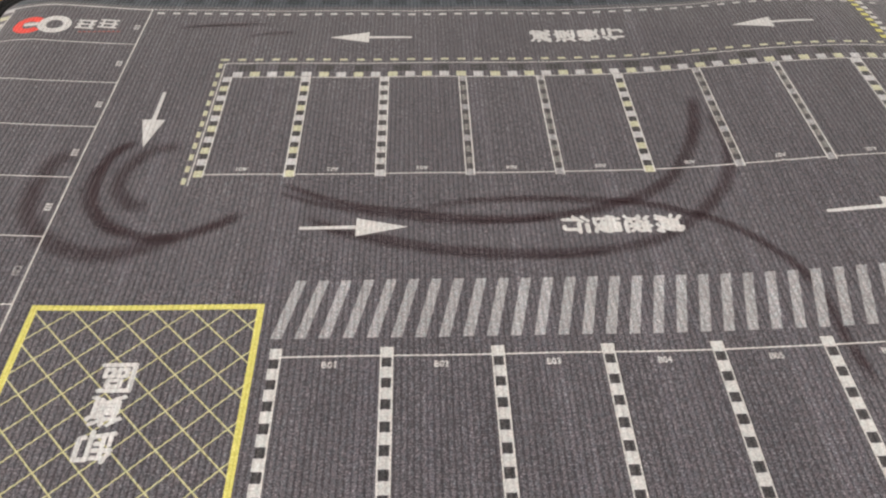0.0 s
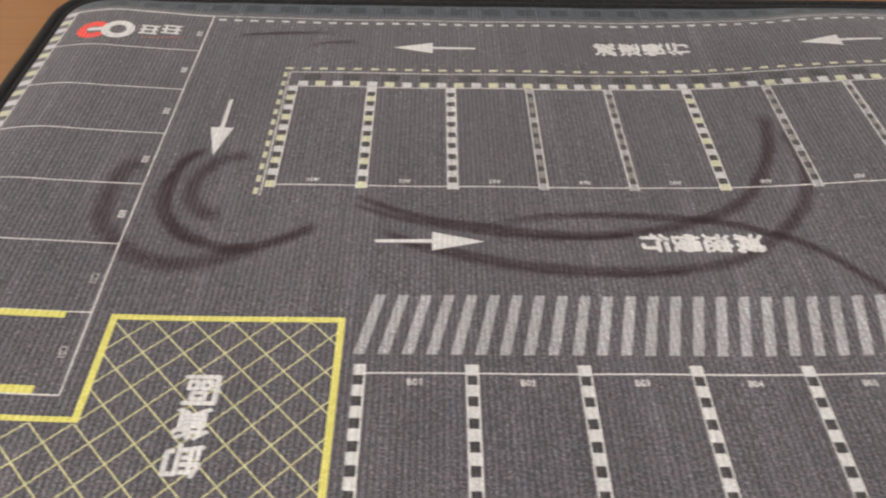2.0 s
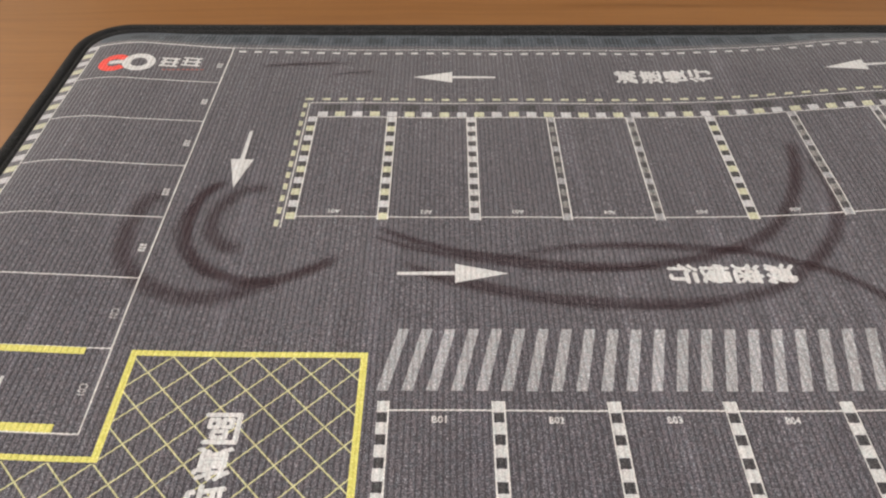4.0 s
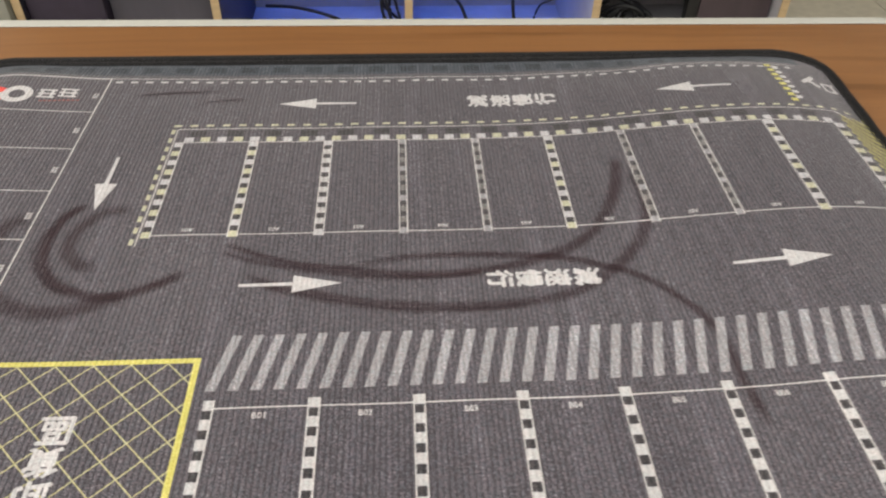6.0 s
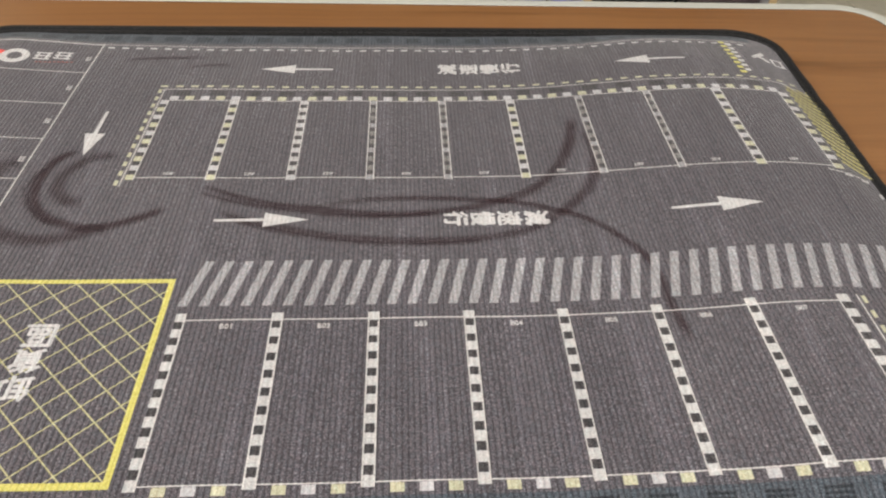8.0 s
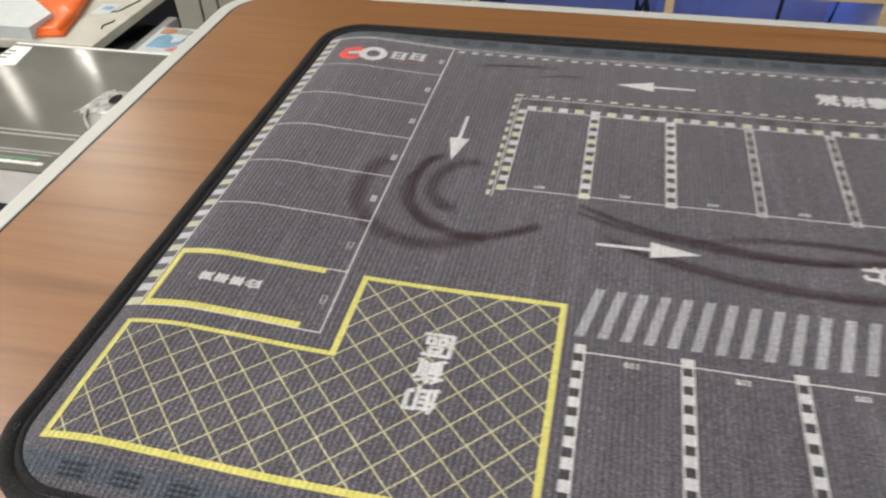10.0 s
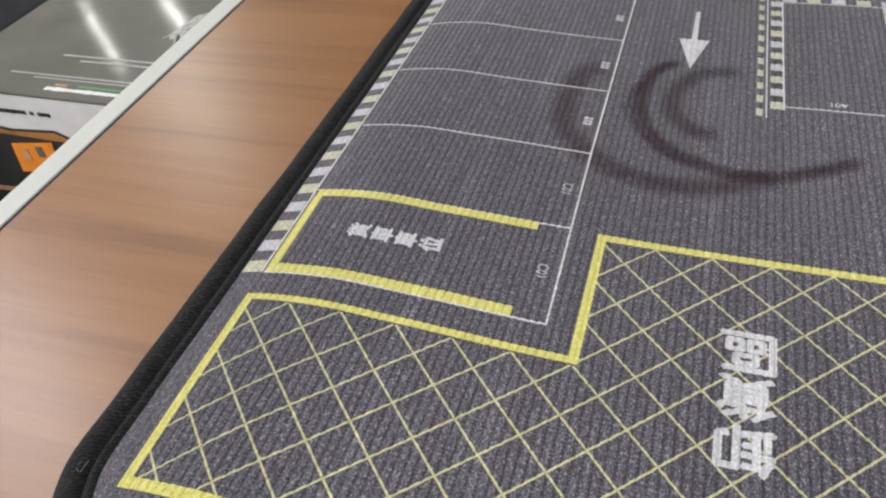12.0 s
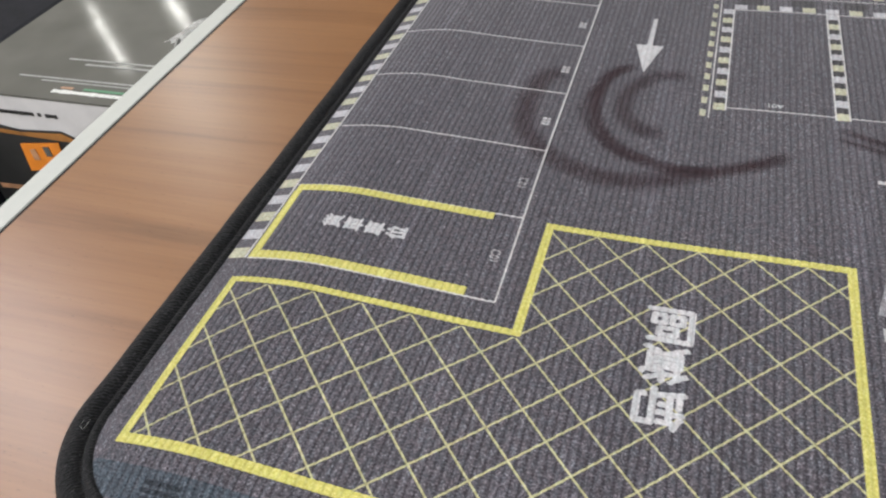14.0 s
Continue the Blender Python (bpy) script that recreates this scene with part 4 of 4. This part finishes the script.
# maker's sign as plain shapes
def ring_polys(x, y, r0, r1, a0, a1, n=28):
    pts = [(radians(a0 + (a1 - a0) * j / n)) for j in range(n + 1)]
    return [[(x + r0 * math.cos(a), y + r0 * math.sin(a)), (x + r1 * math.cos(a), y + r1 * math.sin(a)), (x + r1 * math.cos(b), y + r1 * math.sin(b)), (x + r0 * math.cos(b), y + r0 * math.sin(b))] for a, b in zip(pts, pts[1:])]


sign = printed("sign", ring_polys(-0.2935, 0.4985, 0.0052, 0.0116, 35, 325), M_RED, mat, 0.00007, "red and white double ring sign")
printed("white_ring", ring_polys(-0.2760, 0.4998, 0.0060, 0.0118, 0, 360) + [bar(-0.2975, 0.4992, -0.2815, 0.4998, 0.0044)], M_WHITE, sign, 0.00010)
for x, y in ((-0.2610, 0.5020), (-0.2455, 0.5044)):
    rows = [rect(x, x + 0.0132, y - 0.0060 + 0.0050 * k, y - 0.0040 + 0.0050 * k) for k in range(3)]
    printed("white_sign_character", rows + [rect(x + 0.0016, x + 0.0036, y - 0.0060, y + 0.0060), rect(x + 0.0096, x + 0.0114, y - 0.0060, y + 0.0040)], M_WHITE, sign, 0.00008)
for k in range(9):
    printed("red_bar", [rect(-0.2570 + 0.0033 * k, -0.2546 + 0.0033 * k, 0.4905 + 0.0004 * k, 0.4922 + 0.0004 * k)], M_FADERED, sign, 0.00008)

tagged(part("stray_fibre", tube([(-0.3300, 0.1050, 0.7571), (-0.3300, 0.1030, 0.7571), (-0.3280, 0.1020, 0.7571), (-0.3280, 0.1060, 0.7571)], 0.00006, 5), M_FAINT, None, "", True), "pale stray fibre lying on the black binding", "fibre")

# ---- open shelf behind the desk ----
SY0, SY1, SX = 1.80, 2.26, (-0.92, -0.44, 0.040, 0.520, 1.012)
SH = 2.02
shelf = empty("open_shelf", (0, 0, 0), "tall open shelf of light boards, lit blue low down", "shelf")
T = 0.018
for x in SX:
    part("divider_board", box(x - T / 2, x + T / 2, SY0 + 0.002, SY1, 0.02, SH), M_NAVY if x < -0.3 else M_PANEL, shelf, "dark upright board" if x < -0.3 else "pale upright board")
    part("front_edge", box(x - T / 2 - 0.001, x + T / 2 + 0.001, SY0 - 0.002, SY0 + 0.002, 0.0, SH), M_BIRCH, shelf, "light wood front edge")
for z in (0.02, 0.335, 0.78, 1.19, 1.60, SH):
    part("shelf_board", box(SX[0], SX[-1], SY0 + 0.002, SY1, z, z + T), M_PANEL, shelf, "pale shelf board")
    part("front_edge", box(SX[0], SX[-1], SY0 - 0.003, SY0 + 0.002, z - 0.001, z + T + 0.001), M_BIRCH, shelf)
part("back_panel", box(SX[0], SX[-1], SY1, SY1 + 0.008, 0.0, 0.80), M_PANEL, shelf)
part("back_panel", box(SX[0], SX[-1], SY1, SY1 + 0.008, 0.80, SH), M_NAVY, shelf)
part("plinth", box(SX[0], SX[-1], SY0 + 0.03, SY0 + 0.045, 0.0, 0.02), M_PANEL, shelf)
for x0, x1 in ((SX[1], SX[2]), (SX[2], SX[3])):
    tagged(part("led_strip", box(x0 + 0.03, x1 - 0.03, SY1 - 0.05, SY1 - 0.035, 0.321, 0.3345), M_LED, None), "glowing blue light strip under the shelf board", "light strip", "shelf light strips")
# added board in place of the bay's dim back panel
tagged(part("added_back_board", box(-0.712, -0.452, 1.845, 1.86, 0.02 + T, 0.335, 0.002), M_SLATE, None), "added dull grey board standing for the bay's dim back", "panel")


def cable(points, r=0.005, label="black cable hanging in the open shelf"):
    tagged(part("cable", tube(points, r), M_CABLE, None, "", True), label, "cable", "cables in the shelf")


FZ = 0.02 + T + 0.006
cable([(-0.37, 2.10, 0.115), (-0.27, 2.05, 0.13), (-0.16, 2.04, 0.10), (-0.10, 2.05, FZ), (-0.02, 2.12, FZ)])
cable([(-0.035, 1.90, 0.30), (-0.030, 1.94, 0.18), (-0.02, 1.98, 0.08), (-0.01, 2.0, FZ)], 0.004)
for j in range(5):
    cable([(0.0 - 0.012 * j, 1.90 + 0.02 * j, 0.31), (-0.03 + 0.02 * (j % 3), 1.93, 0.20 - 0.01 * j), (0.015 - 0.025 * (j % 2), 1.97, 0.12), (-0.03 + 0.012 * j, 2.0, FZ + 0.004 * j), (0.01, 2.05 + 0.02 * j, FZ)], 0.0045)
cable([(0.07, 1.95, 0.20), (0.13, 1.98, 0.205), (0.18, 2.02, 0.16), (0.21, 2.05, 0.09), (0.22, 2.08, FZ)])
cable([(0.345, 2.02, 0.33), (0.335, 2.02, 0.20), (0.345, 2.02, 0.10), (0.37, 2.03, FZ)])
cable([(0.47, 2.0, 0.27), (0.455, 2.02, 0.17), (0.42, 2.05, 0.13), (0.40, 2.07, FZ)], 0.003)
random.seed(5)
for j in range(9):
    cx_, cy_, cr = 0.60 + 0.010 * j, 1.93 + 0.01 * (j % 3), 0.078 - 0.005 * j
    cable([(cx_ + cr * math.cos(a * 0.9 + j), cy_ + 0.4 * cr * math.sin(a), FZ + 0.004 + 0.080 + cr * math.sin(a * 0.9 + j)) for a in np.linspace(0, 6.6, 8)], 0.006, "coiled black cable heaped on the shelf board")
tagged(part("black_post", box(0.772, 0.802, 1.84, 1.87, 0.02 + T, 0.335, 0.003), M_BLACK, None), "upright black bar standing in the shelf", "bar")
tagged(part("mauve_panel", box(0.806, 0.998, 1.845, 1.86, 0.02 + T, 0.335, 0.002), M_MAUVE, None), "mauve-brown panel leaning in the shelf", "panel")
tagged(part("dark_box", box(-0.905, -0.716, 1.815, 1.86, 0.02 + T, 0.32, 0.004), M_PURPLE, None), "dark box standing in the open shelf", "box")

# ---- side table with cartons ----
table = empty("side_table", (0, 0, 0), "low dark side table beside the desk", "table")
TZ = 0.40
part("top", box(-1.40, -0.60, 0.20, 1.18, TZ - 0.025, TZ, 0.004), M_DARKWOOD, table)
for lx in (-1.36, -0.64):
    for ly in (0.24, 1.14):
        part("leg", box(lx - 0.02, lx + 0.02, ly - 0.02, ly + 0.02, 0, TZ - 0.025), M_BLACK, table)

BX0, BX1, BY0, BY1, BZ1 = -0.895, -0.650, 0.494, 0.780, 0.600
carton = empty("model_box", (0, 0, 0), "glossy dark grey model box with white sides", "box")
part("body", box(BX0, BX1, BY0, BY1, TZ, BZ1 - 0.001, 0.002), M_CARTON, carton, "white printed carton")
top = part("lid", box(BX0 - 0.0006, BX1 + 0.0006, BY0 - 0.0006, BY1 + 0.0006, BZ1 - 0.0025, BZ1), M_GLOSSBOX, carton, "glossy dark grey wrapped top")
random.seed(11)
for x0, x1, y, h, m in ((-0.784, -0.658, 0.5675, 0.0026, M_FAINT), (-0.757, -0.658, 0.5590, 0.0030, M_FAINT), (-0.818, -0.658, 0.5295, 0.0026, M_FAINT), (-0.785, -0.664, 0.5240, 0.0020, M_FAINT), (-0.758, -0.664, 0.5072, 0.0056, M_PAPER)):
    x = x0
    while x < x1:
        w = random.uniform(0.008, 0.026) if m is M_FAINT else random.uniform(0.0025, 0.0065)
        k = 1.0 if m is M_FAINT else random.uniform(0.7, 1.15)
        part("print_bar", box(x, min(x + w, x1), y - h / 2 * k, y + h / 2 * k, BZ1, BZ1 + 0.0004), m, top, "unreadable printed line")
        x += w + 0.0008
for x0, x1, m in ((-0.752, -0.738, M_TAN), (-0.725, -0.676, M_GREEN)):
    part("print_bar", box(x0, x1, 0.5125, 0.5160, BZ1, BZ1 + 0.0004), m, top, "unreadable printed line")
part("label_sheet", prism([(-0.893, 0.706), (-0.852, 0.716), (-0.864, 0.770), (-0.893, 0.770)], BZ1, BZ1 + 0.0005), M_PAPER, top, "white paper label")
for k in range(3):
    part("print_bar", box(-0.891, -0.879, 0.733 + 0.010 * k, 0.736 + 0.010 * k, BZ1 + 0.0005, BZ1 + 0.0008), M_INK, top, "unreadable printed line")
part("worn_edge", box(BX0, BX1, BY1 - 0.004, BY1 + 0.0012, BZ1 - 0.004, BZ1 + 0.0008, 0.001), M_PAPER, top, "white scuffed rear edge")
# the torn hole's inner shade as a flat black disc
bm = bmesh.new()
bmesh.ops.create_circle(bm, cap_ends=True, segments=14, radius=0.0085)
for v in bm.verts:
    v.co = Vector((-0.659 + v.co.x * 0.8, 0.646 + v.co.y * 1.35, BZ1 + 0.0052))
part("hang_hole", bm, M_SOOT, top, "black disc for the shade inside a torn hole")
bm = bmesh.new()
bmesh.ops.create_grid(bm, x_segments=22, y_segments=26, size=0.5)
for v in bm.verts:
    u, w = v.co.x, v.co.y
    crease = noise.noise((u * 5 + 3, w * 4, 1)) + 0.5 * noise.noise((u * 12, w * 12, 4))
    rim = max(0.0, 1 - (2 * abs(u)) ** 3) * max(0.0, 1 - (2 * abs(w)) ** 3)
    v.co = Vector((-0.672 + 0.040 * u + 0.010 * w + 0.004 * noise.noise((w * 7, 0, 2)), 0.645 + 0.056 * w + 0.006 * noise.noise((u * 7, 5, 2)), BZ1 + 0.0004 + rim * (0.0016 + 0.0028 * abs(crease))))
part("torn_flap", bm, M_TORN, top, "crumpled torn film")
part("crease", tube([(-0.683, 0.622, BZ1 + 0.0012), (-0.676, 0.606, BZ1 + 0.0016), (-0.664, 0.592, BZ1 + 0.0014), (-0.655, 0.584, BZ1 + 0.001)], 0.0022, 6), M_TORN, top, "", True)
# front face: unreadable heading and a plain truck shape
fy = BY0 - 0.0012
x = -0.893
while x < -0.755:
    w = random.uniform(0.0028, 0.0068)
    part("print_bar", box(x, min(x + w, -0.753), fy, BY0, 0.5768 + random.uniform(-0.0004, 0.0004), 0.5805), M_INK, carton, "unreadable black heading")
    x += w + (0.0012 if random.random() < 0.8 else 0.006)


def front(name, loop, depth, m, label=""):
    ob = part(name, prism(loop, 0, 0.0008), m, carton, label)
    ob.matrix_basis = Matrix.Translation((0, fy - depth, 0)) @ pose(0, 0, 0, 90, 0, 0)


front("picture_ground", [(BX0, TZ + 0.002), (BX1, TZ + 0.002), (BX1, 0.549), (-0.733, 0.551), (-0.757, 0.561), (-0.812, 0.557), (-0.850, 0.562), (BX0, 0.566)], -0.0008, M_INK, "black picture panel")
front("picture_roof", [(-0.872, 0.552), (-0.735, 0.549), (-0.757, 0.5585), (-0.812, 0.5545), (-0.860, 0.5575)], 0.0002, M_RUST)
front("picture_cab", [(-0.826, 0.503), (-0.772, 0.512), (-0.767, 0.5465), (-0.821, 0.5390)], 0.0004, M_ORANGE)
front("picture_window", [(-0.811, 0.520), (-0.803, 0.521), (-0.803, 0.535), (-0.811, 0.533)], 0.0014, M_TAN)
front("picture_window", [(-0.791, 0.527), (-0.783, 0.528), (-0.783, 0.540), (-0.791, 0.539)], 0.0014, M_GLOSSBOX)
front("picture_stripe", [(-0.886, 0.471), (-0.840, 0.473), (-0.840, 0.479), (-0.886, 0.477)], 0.0002, M_TAN)
front("picture_mark", [(-0.914 + 0.020, 0.440), (-0.880, 0.441), (-0.880, 0.452), (-0.894, 0.451)], 0.0002, M_GREEN)

tagged(part("black_carton", box(-1.20, -0.840, 0.800, 1.10, TZ, 0.5855, 0.003), M_BLACK, None), "black carton under the white board", "box")
white = empty("white_board", (0, 0, 0), "white card board with a torn edge on a black carton", "board")
part("sheet", box(-1.22, -0.783, 0.788, 1.27, 0.5860, 0.5995, 0.002), M_BOARD, white)
for pts in ([(-0.802, 0.842, 0.5996), (-0.806, 0.852, 0.5998), (-0.801, 0.862, 0.5998), (-0.799, 0.872, 0.5996)], [(-0.822, 0.900, 0.5996), (-0.812, 0.905, 0.5999), (-0.808, 0.922, 0.5998), (-0.801, 0.950, 0.5996)]):
    part("torn_edge", tube(pts, 0.0014), M_DARKWOOD, white, "dark torn cut in the board")
part("printed_mark", box(-0.852, -0.822, 0.892, 0.928, 0.5995, 0.6001), M_SKYPAPER, white, "faint printed oval")
part("printed_mark", box(-0.842, -0.828, 0.906, 0.918, 0.6001, 0.6007), M_BLUE, white, "small blue printed mark")

bm = prism([(-0.890, 0.798), (-0.841, 0.808), (-0.862, 0.880), (-0.898, 0.980), (-0.945, 1.10), (-1.05, 1.08), (-0.950, 0.892), (-0.896, 0.850)], 0.6000, 0.6105)
bmesh.ops.bevel(bm, geom=[q for q in bm.edges if q.verts[0].co.z > 0.605 and q.verts[1].co.z > 0.605], offset=0.005, segments=3, affect="EDGES")
bmesh.ops.triangulate(bm, faces=bm.faces[:])
bmesh.ops.subdivide_edges(bm, edges=bm.edges[:], cuts=3, use_grid_fill=True)
for v in bm.verts:
    if v.co.z > 0.606:
        v.co.z += 0.0012 * noise.noise(v.co * 38)
tagged(part("plastic_bag", bm, M_BAG, None, "", True), "flat shiny orange plastic bag lying on the white board", "bag")
tagged(part("grey_box", prism([(-1.15, 0.792), (-0.879, 0.792), (-0.878, 0.843), (-0.932, 0.884), (-1.15, 1.0)], 0.5998, 0.6180), M_SKYPAPER, None), "pale grey flat box on the white board", "box")
card = empty("picture_box", (0, 0, 0), "flat box with a blue picture on its white lid", "box")
part("body", box(-0.745, -0.625, 0.815, 0.905, TZ, 0.580, 0.003), M_SKYPAPER, card)
for name, loop, m in (("blue_patch", [(-0.735, 0.836), (-0.700, 0.836), (-0.690, 0.850), (-0.684, 0.870), (-0.706, 0.868), (-0.722, 0.880), (-0.733, 0.868)], M_BLUE),
                      ("pale_patch", [(-0.704, 0.852), (-0.692, 0.858), (-0.688, 0.876), (-0.700, 0.874), (-0.707, 0.864)], M_SKYPAPER),
                      ("tan_patch", [(-0.737, 0.882), (-0.722, 0.880), (-0.713, 0.884), (-0.714, 0.896), (-0.726, 0.901), (-0.737, 0.897)], M_TAN),
                      ("green_patch", [(-0.712, 0.884), (-0.690, 0.880), (-0.686, 0.892), (-0.700, 0.899), (-0.711, 0.897)], M_FAINT),
                      ("coral_patch", [(-0.700, 0.828), (-0.672, 0.826), (-0.670, 0.838), (-0.690, 0.842)], M_PINK)):
    part(name, prism(loop, 0.580, 0.5808 if name != "pale_patch" else 0.5813), m, card)
# added box; its black stands for the dark of this gap
tagged(part("dark_box", box(-0.835, -0.775, 0.90, 0.985, TZ, 0.545, 0.004), M_BLACK, None), "added black box filling the dark gap behind the picture box", "box")
bm = box(-0.834, -0.772, 0.792, 0.895, TZ, 0.560, 0.014, 3)
bmesh.ops.subdivide_edges(bm, edges=bm.edges[:], cuts=2, use_grid_fill=True)
for v in bm.verts:
    if v.co.z > 0.45:
        v.co += Vector((0.004, 0.004, 0.007)) * noise.noise(v.co * 30)
tagged(part("dark_sleeve", bm, M_SLEEVE, None, "", True), "crumpled dark grey plastic sleeve beside the picture box", "sleeve")
tagged(part("grey_strip", box(-0.768, -0.752, 0.80, 0.960, TZ, 0.572, 0.003), M_FAINT, None), "narrow grey card strip standing beside the picture box", "card")
tagged(part("dark_crate", box(-1.30, -0.915, 0.42, 0.775, TZ, 0.590, 0.01), M_SOOT, None), "black plastic crate on the side table", "crate")
locker = empty("metal_cabinet", (0, 0, 0), "grey-green painted metal cabinet standing on the floor", "cabinet")
part("body", box(-1.625, -0.935, 1.80, 2.24, 0.0, 2.35, 0.004), M_CABINET, locker)
for x0, x1 in ((-1.623, -1.315), (-1.308, -1.216), (-1.209, -1.163), (-1.156, -0.937)):
    part("door", box(x0, x1, 1.785, 1.7995, 0.03, 2.32, 0.003), M_CABINET, locker)

# ---- floor tiles ----
TS = 0.60
bm = box(-TS / 2 + 0.002, TS / 2 - 0.002, -TS / 2 + 0.002, TS / 2 - 0.002, -0.01, 0.0, 0.0012, 1)
tile_mesh = bpy.data.meshes.new("floor_tile")
bm.to_mesh(tile_mesh)
bm.free()
tile_mesh.materials.append(M_TILE)
for ix in range(16):
    for iy in range(14):
        ob = new("floor_tile", tile_mesh)
        ob.parent = floor
        ob.location = (RX0 + 0.72 + TS * ix, RY0 + 0.55 + TS * iy, 0)
